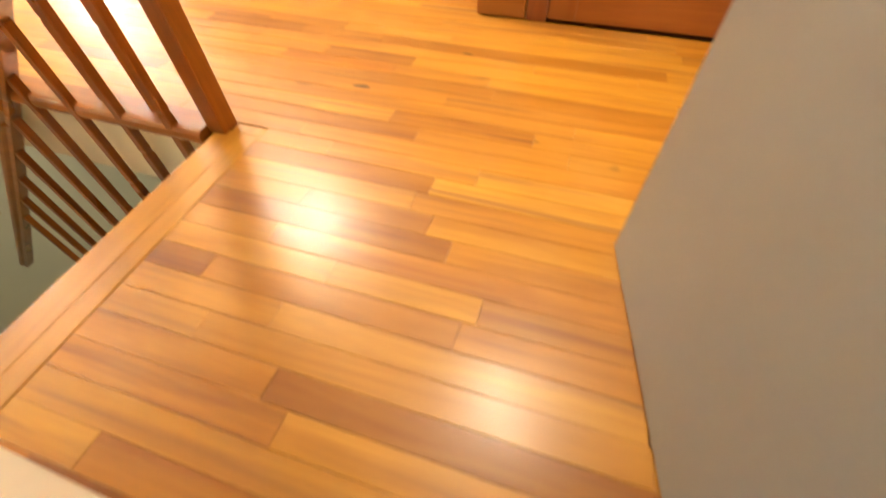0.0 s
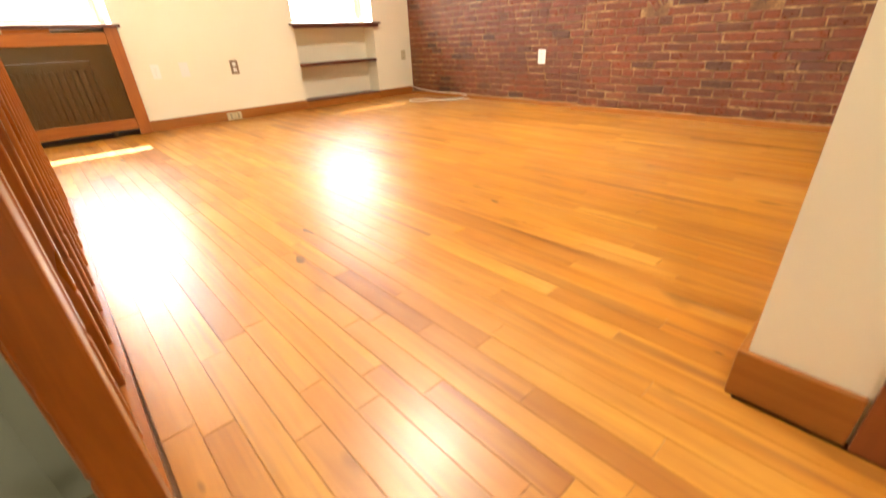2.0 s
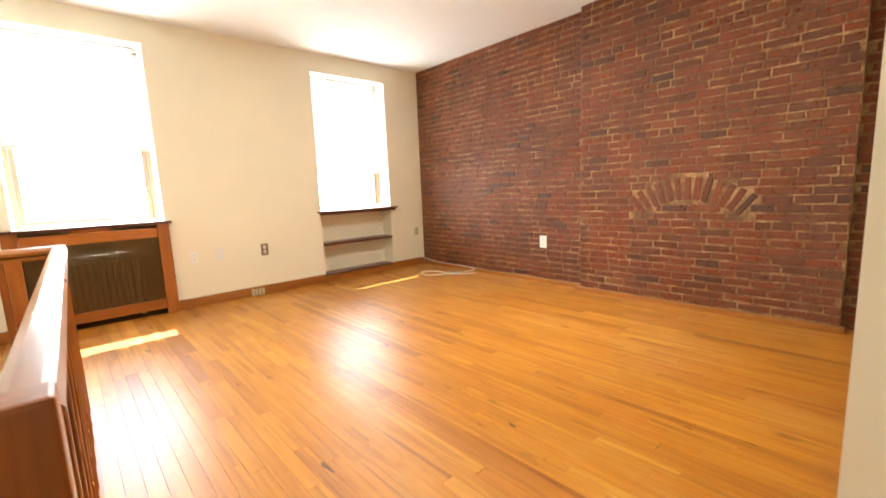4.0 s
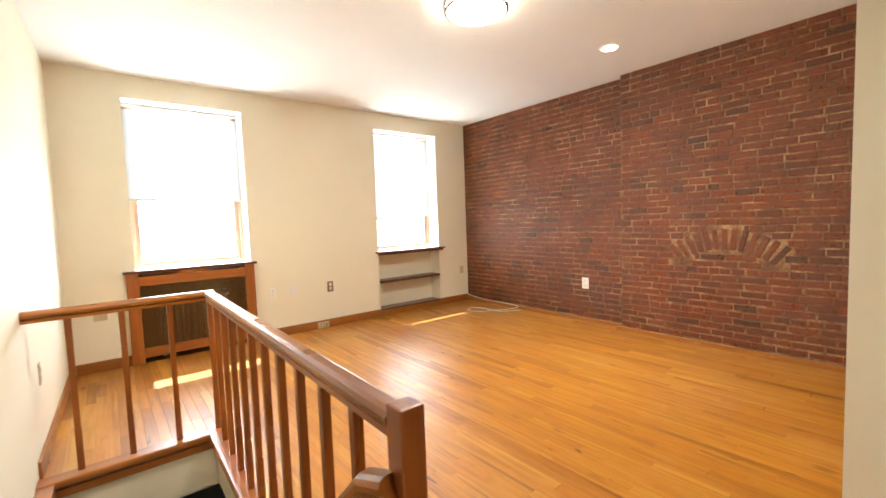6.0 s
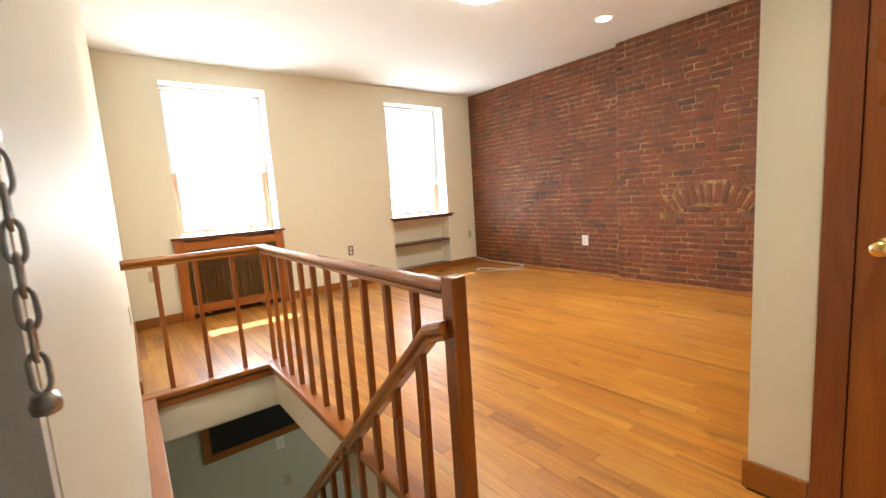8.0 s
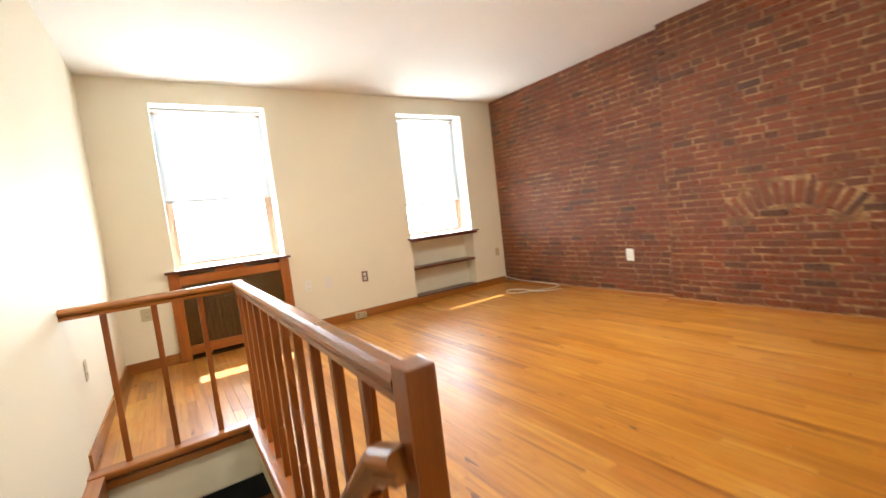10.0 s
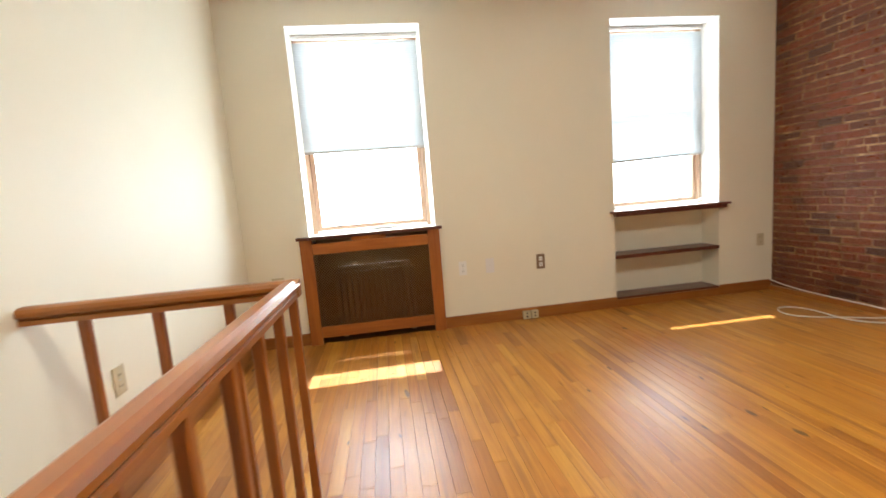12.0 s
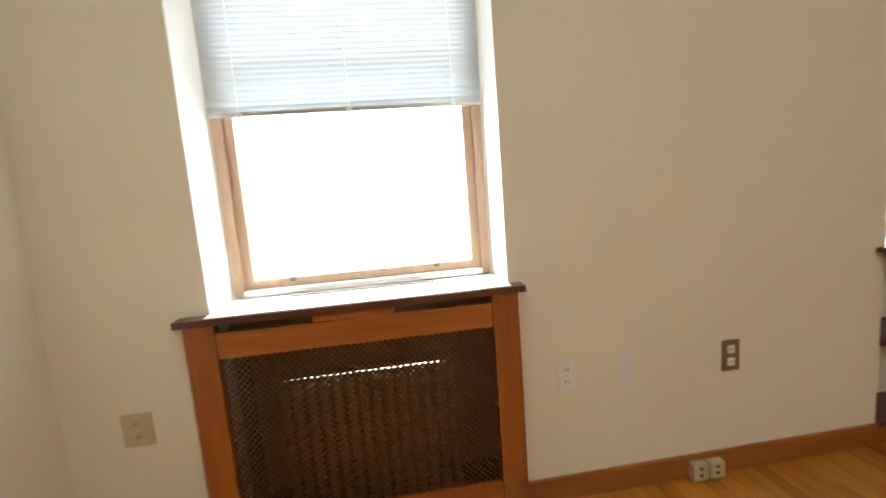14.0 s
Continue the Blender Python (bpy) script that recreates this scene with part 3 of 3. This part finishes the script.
plate(-4.26, 0.95, -1.19, 1, 0, 0.08, 0.13, PLASTIC_W, "wall_socket", "white wall socket below the framed board")
plate(-4.26, 0.98, -1.62, 1, 0, 0.075, 0.12, PLASTIC_I, "wall_socket", "ivory switch plate on the stairwell wall")
for k in range(2):
    jb = base("surface_socket", -5.47, 2.365 + k * 0.078, 0, "small ivory surface mounted socket box at the baseboard", "socket", "surface socket pair")
    c0 = 2.33 + k * 0.078
    part("body", box_bm(XW + 0.0165, XW + 0.052, c0, c0 + 0.07, 0.008, 0.082, 0.004), PLASTIC_I, jb)
    for s in (0.028, 0.058):
        part("hole", box_bm(XW + 0.052, XW + 0.053, c0 + 0.027, c0 + 0.043, s, s + 0.012), BLACK, jb)

# ---- ceiling lamps ----
# unseen fill light, added to brighten the storey below; it has no fixture
lamp("lower_storey_fill", "AREA", look((-2.4, 1.8, -0.36), (-2.4, 1.7, -3)), 3.2, (1.0, 0.93, 0.82), 0.4, shape="DISK")
cl = base("ceiling_light", -2.49, 2.44, ZC, "round flush ceiling light with opal glass and metal bands, lit", "ceiling lamp")
at = Matrix.Translation((-2.49, 2.44, ZC))
part("pan", lathe_bm([(0.20, -0.001), (0.225, -0.003), (0.225, -0.02), (0.20, -0.022)], at, 48), NICKEL, cl, smooth=True)
part("diffuser", lathe_bm([(0.22, -0.022), (0.22, -0.065), (0.208, -0.080), (0.16, -0.090), (0.0005, -0.096)], at, 48), OPAL, cl, smooth=True)
for z in (-0.024, -0.062):
    part("band", lathe_bm([(0.221, z), (0.230, z - 0.002), (0.230, z - 0.010), (0.221, z - 0.012)], at, 48), BAND, cl, smooth=True)
for x, y in DOWN:
    dl = base("downlight", x, y, ZC, "small round recessed ceiling downlight, lit", "ceiling lamp", "recessed downlights")
    at = Matrix.Translation((x, y, ZC))
    part("trim_ring", lathe_bm([(0.068, -0.001), (0.095, -0.001), (0.092, -0.008), (0.070, -0.010)], at, 32), PLASTIC_W, dl, smooth=True)
    part("lens", lathe_bm([(0.072, -0.001), (0.070, -0.012), (0.0005, -0.018)], at, 32), BULB, dl, smooth=True)

# ---- railing round the stair opening ----
RAILZ = 0.95
RAIL = [(-0.026, -0.062), (0.026, -0.062), (0.026, -0.046), (0.020, -0.042), (0.033, -0.030), (0.034, -0.018), (0.027, -0.006), (0.014, 0.0), (-0.014, 0.0), (-0.027, -0.006), (-0.034, -0.018), (-0.033, -0.030), (-0.020, -0.042), (-0.026, -0.046)]
RY, RX = 0.767, -3.365
NX0, NX1 = -1.036, -0.975


def rail_line(x):
    """The long rail runs half a degree out of square, like the wall beside it."""
    return RY - 0.0115 * (x - RX)


NY = rail_line((NX0 + NX1) / 2)
railing = base("stair_railing", RX, RY, 0, "varnished brown wooden railing round the stair opening", "railing")
part("newel_post", box_bm(NX0, NX1, NY - 0.031, NY + 0.031, 0, RAILZ + 0.018, 0.006), POST, railing, "square wooden newel post")
part("handrail", sweep_bm(RAIL, [(NX0 + 0.002, rail_line(NX0), RAILZ), (RX, RY, RAILZ)]), RAILX, railing, smooth=False)
part("handrail", sweep_bm(RAIL, [(RX + 0.001, RY + 0.030, RAILZ + 0.0015), (RX + 0.001, YL - 0.03, RAILZ + 0.0015)]), RAILY, railing)


def baluster_mesh(h, name="baluster"):
    """Square spindle with chamfered middle between two square blocks."""
    bm = bmesh.new()
    w = 0.0155
    prof = [(0.0, w, 0.0), (0.28 * h, w, 0.0), (0.295 * h, w * 0.80, 0.0), (0.31 * h, w * 0.98, 0.0), (0.33 * h, w * 0.92, 0.0), (0.80 * h, w * 0.96, 0.0), (h, w, 0.0)]
    rings = []
    for z, r, _ in prof:
        c = r * 0.22
        rings.append([bm.verts.new((x, y, z)) for x, y in ((r, -r + c), (r, r - c), (r - c, r), (-r + c, r), (-r, r - c), (-r, -r + c), (-r + c, -r), (r - c, -r))])
    for a, b in zip(rings, rings[1:]):
        for k in range(8):
            bm.faces.new((a[k], a[(k + 1) % 8], b[(k + 1) % 8], b[k]))
    bm.faces.new(rings[0])
    bm.faces.new(rings[-1])
    return mesh_of(name, bm, POST)


def spindle(me, x, y, z, parent):
    s = new("baluster", me)
    s.parent = parent
    s.matrix_parent_inverse = parent.matrix_basis.inverted()
    s.matrix_basis = pose(x, y, z)
    return s


SPIN = baluster_mesh(RAILZ - 0.060 - 0.022)
N_LONG = 11
for k in range(1, N_LONG):
    spindle(SPIN, NX0 + (RX - NX0) * k / N_LONG, rail_line(NX0 + (RX - NX0) * k / N_LONG), 0.022, railing)
spindle(SPIN, RX, RY, 0.022, railing)
for y in (0.07, 0.307, 0.545):
    spindle(SPIN, RX, y, 0.022, railing)
# shoe boards and rounded nosing at the edge of the opening
NOSE = [(-0.05, -0.028), (0.035, -0.028), (0.047, -0.022), (0.052, -0.008), (0.050, 0.010), (0.044, 0.020), (0.03, 0.022), (-0.05, 0.022)]
part("shoe_board", sweep_bm(NOSE, [(RX - 0.045, RY - 0.02, 0.0), (NX0 - 0.002, rail_line(NX0) - 0.02, 0.0)]), RAILX, railing)
part("shoe_board", sweep_bm(NOSE, [(RX + 0.028, YL - 0.03, 0.0005), (RX + 0.028, RY - 0.02, 0.0005)]), RAILY, railing)
part("fascia", box_bm(HX0, HX0 + 0.012, YL + 0.002, HY1 - 0.002, -0.075, -0.029, 0.003), RAILY, railing)
part("fascia", box_bm(HX0 + 0.013, HX1 - 0.002, HY1 - 0.012, HY1 - 0.001, -0.06, -0.029, 0.003), RAILX, railing)
follow_wall(structure("stair_trim", box_bm(HX0 + 0.015, HX1 - 0.003, YL, YL + 0.075, -0.55, 0.012, 0.004), TRIMX, "wooden cap board along the wall at the stair opening", "trim"))

# descending rail on the stair
srail = base("stair_handrail", -1.0, 0.685, 0.8, "wooden handrail going down the stairs beside the newel", "handrail")
SY = NY - 0.052
part("handrail", sweep_bm(RAIL, [(NX0 + 0.02, SY + 0.012, 0.822), (-1.105, SY, 0.795), (-3.6, SY, 0.795 - 2.495 * 0.978)]), RAILX, srail)
for k in range(1, 10):
    x = HX1 - 0.14 - (k - 1) * 0.20
    zt = 0.795 - (-1.105 - x) * 0.978 - 0.08
    zb = -0.19 * (int((HX1 - x) / 0.20) + 1)
    if zt - zb > 0.3:
        s = spindle(SPIN, x, SY, zb, srail)
        s.scale = (1, 1, (zt - zb) / (RAILZ - 0.082))

# ---- closet door ----
cas = structure("trim_closet", boxes((DX0 - 0.080, DX0 + 0.001, CY - 0.020, CY - 0.003, 0, DZ1 + 0.08), (DX1 + 0.006, DX1 + 0.08, CY - 0.020, CY, 0, DZ1 + 0.08), (DX0 - 0.006, DX1 + 0.006, CY - 0.020, CY, DZ1 + 0.008, DZ1 + 0.08)), CASING, "dark reddish brown door casing", "trim")
door = base("door_1", DX0, CY, 0, "orange brown panelled wooden closet door, closed", "door", kind="structure")
dy0, dy1 = CY - 0.002, CY + 0.036
st = 0.11
for a, b in ((DX0 + 0.003, DX0 + st), (DX1 - st, DX1 - 0.003)):
    part("stile", box_bm(a, b, dy0, dy1, 0.006, DZ1, 0.003), DOORZ, door)
for a, b in ((0.006, 0.23), (0.86, 0.99), (1.55, 1.66), (DZ1 - 0.12, DZ1)):
    part("rail", box_bm(DX0 + st, DX1 - st, dy0, dy1, a, b, 0.003), DOORX, door)
for a, b in ((0.23, 0.86), (0.99, 1.55), (1.66, DZ1 - 0.12)):
    part("panel", box_bm(DX0 + st, DX1 - st, dy0 + 0.014, dy1 - 0.008, a, b), DOORZ, door)
    part("panel", box_bm(DX0 + st + 0.045, DX1 - st - 0.045, dy0 + 0.004, dy0 + 0.015, a + 0.045, b - 0.045, 0.006), DOORZ, door)
structure("door_stop", boxes((DX0 - 0.0115, DX0 + 0.02, dy1 + 0.002, dy1 + 0.03, 0, DZ1), (DX1 - 0.02, DX1 + 0.0115, dy1 + 0.002, dy1 + 0.03, 0, DZ1)), CASING, "dark brown closet door stop", "trim")
kn = part("knob", lathe_bm([(0.026, 0.0), (0.026, 0.004), (0.012, 0.008), (0.010, 0.03), (0.022, 0.04), (0.027, 0.052), (0.022, 0.066), (0.0005, 0.07)], pose(DX0 + 0.06, dy0, 0.985, 90), 24), BRASS, door, "round brass knob", True)

# ---- entry door, open ----
HINGE, FREE = Vector((0.333, -0.177, 0)), Vector((0.168, 0.606, 0))
ang = math.degrees(math.atan2(FREE.y - HINGE.y, FREE.x - HINGE.x))
leaf = new("door_2")
tagged(leaf, "plain grey beige painted entry door standing open", "door", kind="structure")
leaf.matrix_basis = pose(HINGE.x, HINGE.y, 0, 0, 0, ang)
L = (FREE - HINGE).length


def leaf_part(name, bm, material):
    ob = new(name, mesh_of(name, bm, material))
    ob.parent = leaf
    return ob


leaf_part("slab", box_bm(0, L, -0.04, 0, 0.006, 2.03, 0.002), DOORGREY)
leaf_part("edge_plate", box_bm(L, L + 0.002, -0.032, -0.008, 0.93, 1.05), BRASS)
follow_wall(structure("jamb_entry", boxes((-0.33, -0.312, YL - 0.12, YL - 0.001, 0, 2.04), (0.372, 0.39, YL - 0.12, YL - 0.001, 0, 2.04), (-0.312, 0.372, YL - 0.12, YL - 0.001, 2.022, 2.04)), WHITE, "white painted entry door jamb", "trim"))

# door chain and strike plate on the entry jamb
YJ = wall_line(-0.31) + 0.010
chain = base("door_chain", -0.30, YJ, 1.116, "steel door chain hanging from a bracket on the entry jamb", "door chain")
part("bracket", box_bm(-0.3118, -0.296, YJ - 0.03, YJ - 0.003, 1.28, 1.307, 0.003), STEEL, chain)
strike = base("strike_plate", -0.312, YJ - 0.04, 1.27, "brass strike plate on the white entry jamb", "strike plate")
part("plate", box_bm(-0.3118, -0.308, YJ - 0.05, YJ - 0.036, 1.32, 1.39, 0.001), BRASS, strike)
for k in range(3):
    part("stud", cyl_bm((-0.308, YJ - 0.012, 1.33 + 0.018 * k), (-0.296, YJ - 0.010, 1.328 + 0.018 * k), 0.004, 0.003, 10), BRASS, strike)
tor = bmesh.new()
N1, N2 = 20, 8
vs = []
for i in range(N1):
    a = 2 * math.pi * i / N1
    c = Vector((0.0042 * math.cos(a), 0, 0.0085 * math.sin(a)))
    c.z += 0.004 * (1 if math.sin(a) > 0 else -1)
    vs.append([tor.verts.new((c.x + 0.0016 * math.cos(b) * math.cos(a), 0.0016 * math.sin(b), c.z + 0.0016 * math.cos(b) * math.sin(a))) for b in (2 * math.pi * j / N2 for j in range(N2))])
for i in range(N1):
    for j in range(N2):
        tor.faces.new((vs[i][j], vs[(i + 1) % N1][j], vs[(i + 1) % N1][(j + 1) % N2], vs[i][(j + 1) % N2]))
link = mesh_of("link", tor, STEEL, True)
for k in range(8):
    o = new("link", link)
    o.parent = chain
    o.matrix_parent_inverse = chain.matrix_basis.inverted()
    o.matrix_basis = pose(-0.29, YJ - 0.004, 1.28 - 0.0195 * k, 0, 0, 90 * (k % 2))
part("slide_knob", lathe_bm([(0.0005, -0.008), (0.007, -0.005), (0.008, 0.0), (0.006, 0.006), (0.0005, 0.008)], Matrix.Translation((-0.29, YJ - 0.004, 1.124)), 16), STEEL, chain, smooth=True)

# ---- cable on the floor ----
cur = bpy.data.curves.new("floor_cable", "CURVE")
cur.dimensions, cur.bevel_depth, cur.bevel_resolution = "3D", 0.006, 3
sp = cur.splines.new("NURBS")
pts = [(-5.47, 4.95, 0.11), (-5.3, 4.975, 0.06), (-4.85, 4.98, 0.052), (-4.45, 4.975, 0.052), (-4.30, 4.94, 0.05), (-4.40, 4.86, 0.012), (-4.52, 4.70, 0.008), (-4.60, 4.52, 0.008), (-4.70, 4.36, 0.008),
       (-4.86, 4.38, 0.008), (-4.96, 4.52, 0.008), (-4.86, 4.64, 0.008), (-4.66, 4.62, 0.016), (-4.46, 4.58, 0.016), (-4.36, 4.70, 0.008), (-4.26, 4.90, 0.012)]
sp.points.add(len(pts) - 1)
for p_, q_ in zip(sp.points, pts):
    p_.co = (*q_, 1)
sp.use_endpoint_u, sp.order_u = True, 4
cur.materials.append(CABLE)
tagged(new("floor_cable", cur), "loose loop of white cable on the floor by the brick wall", "cable")

# ---- floor boards ----
random.seed(7)
PW = 0.0665
planks_near, planks_far, cache = [], [], {}


def plank_mesh(length):
    key = round(length, 2)
    if key not in cache:
        bm = bmesh.new()
        h, c = PW / 2 - 0.0003, 0.0007
        l = length / 2 - 0.0003
        lo = [bm.verts.new((x, y, -0.012)) for x, y in ((-l, -h), (l, -h), (l, h), (-l, h))]
        mid = [bm.verts.new((x, y, -c)) for x, y in ((-l, -h), (l, -h), (l, h), (-l, h))]
        hi = [bm.verts.new((x, y, 0)) for x, y in ((-l + c, -h + c), (l - c, -h + c), (l - c, h - c), (-l + c, h - c))]
        for a, b in ((lo, mid), (mid, hi)):
            for k in range(4):
                bm.faces.new((a[k], a[(k + 1) % 4], b[(k + 1) % 4], b[k]))
        bm.faces.new(hi)
        cache[key] = mesh_of("plank", bm, PLANK)
    return cache[key]


spans = []
y = YL - 2 * PW + PW / 2
while y < YB:
    runs = [(XW, XE if y < CY else CX)]
    if y < RY - 0.02:
        runs = [(XW, RX - 0.02), (HX1 + 0.135, XE)]
    for x0, x1 in runs:
        x = x0
        while x < x1 - 0.02:
            ln = random.choice((0.35, 0.45, 0.6, 0.75, 0.9, 1.05, 1.3))
            if x == x0:
                ln *= random.uniform(0.3, 1.0)
            ln = round(ln, 2)
            if x + ln > x1 - 0.2:
                ln = x1 - x
            spans.append((x + ln / 2, y, ln))
            x += ln
    y += PW
spans.sort(key=lambda s: abs(s[0] + 1.2) + 0.8 * abs(s[1] - 1.4))
for cx, cy, ln in spans[:300]:
    o = new("plank", plank_mesh(ln))
    o.parent = floor
    o.matrix_basis = pose(cx, cy, random.uniform(-0.0004, 0.0), random.gauss(0, 0.4), random.gauss(0, 0.02))
verts, faces = [], []
for cx, cy, ln in spans[300:]:
    l, h, c, n0 = ln / 2 - 0.0004, PW / 2 - 0.0004, 0.0008, len(verts)
    dz, cup = random.uniform(-0.0004, 0.0), random.gauss(0, 0.0078)
    for ll, hh, z in ((l, h, -0.012), (l, h, -c), (l - c, h - c, 0.0)):
        verts += [(cx - ll, cy - hh, z + dz - hh * cup), (cx + ll, cy - hh, z + dz - hh * cup), (cx + ll, cy + hh, z + dz + hh * cup), (cx - ll, cy + hh, z + dz + hh * cup)]
    for r in (0, 4):
        faces += [(n0 + r + k, n0 + r + (k + 1) % 4, n0 + r + 4 + (k + 1) % 4, n0 + r + 4 + k) for k in range(4)]
    faces.append((n0 + 8, n0 + 9, n0 + 10, n0 + 11))
me = bpy.data.meshes.new("planks")
me.from_pydata(verts, [], faces)
me.materials.append(PLANK)
rest = new("planks", me)
rest.parent = floor
tagged(rest, kind="stuff")
# border boards and nosing at the head of the stairs
part("border_board", box_bm(HX1 + 0.072, HX1 + 0.134, YL - 0.085, RY - 0.035, -0.012, 0.0015, 0.002), NOSEY, floor, "lighter border board")
part("border_board", box_bm(NX1 + 0.001, HX1 + 0.134, RY - 0.0345, RY + 0.005, -0.012, 0.001, 0.002), NOSEY, floor)
part("stair_nosing", sweep_bm([(-0.075, -0.03), (0.0, -0.03), (0.012, -0.02), (0.014, -0.008), (0.008, 0.003), (-0.075, 0.003)], [(HX1 + 0.002, RY - 0.036, 0), (HX1 + 0.002, YL - 0.085, 0)]), NOSEY, floor, "rounded nosing board")

# ---- brick wall ----
random.seed(11)
wall_brick = structure("wall_north", boxes((XO, -2.72, YB, YB + 0.2, 0, ZC), (-2.72, XR, YB - BREAST, YB + 0.2, 0, ZC), (XR, XE, YB, YB + 0.2, 0, ZC)), MORTAR, "exposed red brick wall with blocked arch, sealed glossy", "wall")
BL, BH, CO = 0.203, 0.0565, 0.0682
AX, AZ, AR0, AR1, AH = -1.69, 0.36, 0.61, 0.825, radians(40)
bricks = []


def in_arch(x, z, pad=0.0):
    r = math.hypot(x - AX, z - AZ)
    a = math.atan2(x - AX, z - AZ)
    return AR0 - pad < r < AR1 + pad and abs(a) < AH + pad / AR1


def lay(x0, x1, yface, header_every, shift0):
    row, z = 0, SKB + 0.006 + CO / 2
    while z < ZC - 0.02:
        header = row % header_every == header_every - 2
        ln = BL / 2 if header else BL
        x = x0 - (ln / 2 if row % 2 else 0) - random.uniform(0, 0.05) + shift0
        while x < x1:
            l = ln * random.uniform(0.86, 1.08)
            a, b = max(x, x0 + 0.003), min(x + l, x1 - 0.003)
            if b - a > 0.03:
                cx = (a + b) / 2
                if yface < YB - 0.02 and any(in_arch(q, z, 0.006) for q in (a, cx, b)):
                    # trim the brick to what is clear of the arch
                    while b - a > 0.04 and in_arch(a, z, 0.006):
                        a += 0.01
                    while b - a > 0.04 and in_arch(b, z, 0.006):
                        b -= 0.01
                    if b - a > 0.03 and not in_arch((a + b) / 2, z, 0.006):
                        bricks.append(((a + b) / 2, yface, z, b - a, BH * random.uniform(0.9, 1.04), random.uniform(-0.8, 0.8)))
                else:
                    bricks.append((cx, yface, z + random.uniform(-0.002, 0.002), b - a, BH * random.uniform(0.90, 1.04), random.uniform(-0.8, 0.8)))
            x += l + random.uniform(0.006, 0.014)
        z += CO
        row += 1


lay(XW, -2.72, YB, 7, 0.0)
lay(-2.72, XR, YB - BREAST, 6, 0.03)
lay(XR, CX - 0.002, YB, 7, 0.05)
n_arch = 13
for k in range(n_arch):
    a = -AH + 2 * AH * (k + 0.5) / n_arch
    r = (AR0 + AR1) / 2
    bricks.append((AX + r * math.sin(a), YB - BREAST, AZ + r * math.cos(a), AR1 - AR0 - 0.012, 0.050, math.degrees(a) - 90 + random.uniform(-1.5, 1.5)))


def brick_verts(l, h, d):
    """A hand-made brick: its corners wander a little and its face is pillowed."""
    e = 0.006
    j = [(random.uniform(-0.004, 0.004), random.uniform(-0.004, 0.004)) for _ in range(4)]
    ring = [(sx * l / 2 + jx, sz * h / 2 + jz) for (sx, sz), (jx, jz) in zip(((-1, -1), (1, -1), (1, 1), (-1, 1)), j)]
    inner = [(x - math.copysign(e, x), z - math.copysign(e, z)) for x, z in ring]
    return [(x, 0.004, z) for x, z in ring] + [(x, -d + e, z) for x, z in ring] + [(x, -d + random.uniform(-0.0012, 0.0012), z) for x, z in inner]


BF = [(k, (k + 1) % 4, 4 + (k + 1) % 4, 4 + k) for k in range(4)] + [(4 + k, 4 + (k + 1) % 4, 8 + (k + 1) % 4, 8 + k) for k in range(4)] + [(8, 9, 10, 11)]
bcache = {}


def brick_mesh(l, h):
    key = (round(l, 2), round(h, 3), random.randrange(3))
    if key not in bcache:
        me = bpy.data.meshes.new("brick")
        me.from_pydata(brick_verts(key[0], key[1], 0.008), [], BF)
        me.materials.append(BRICK)
        bcache[key] = me
    return bcache[key]


bricks.sort(key=lambda b: abs(b[0] + 1.7) + 0.7 * abs(b[2] - 1.0))
verts, faces = [], []
for k, (x, yf, z, l, h, turn) in enumerate(bricks):
    tilt = random.uniform(-0.8, 0.8)
    m = pose(x, yf + random.uniform(-0.001, 0.003), z, 0, turn, tilt)
    if k < 300:
        o = new("brick", brick_mesh(l, h))
        o.parent = wall_brick
        o.matrix_basis = m
    else:
        n0 = len(verts)
        verts += [tuple(m @ Vector(v)) for v in brick_verts(l, h, 0.008)]
        faces += [tuple(n0 + q for q in f) for f in BF]
me = bpy.data.meshes.new("bricks")
me.from_pydata(verts, [], faces)
me.materials.append(BRICK)
rest = new("bricks", me)
rest.parent = wall_brick
tagged(rest, kind="stuff")
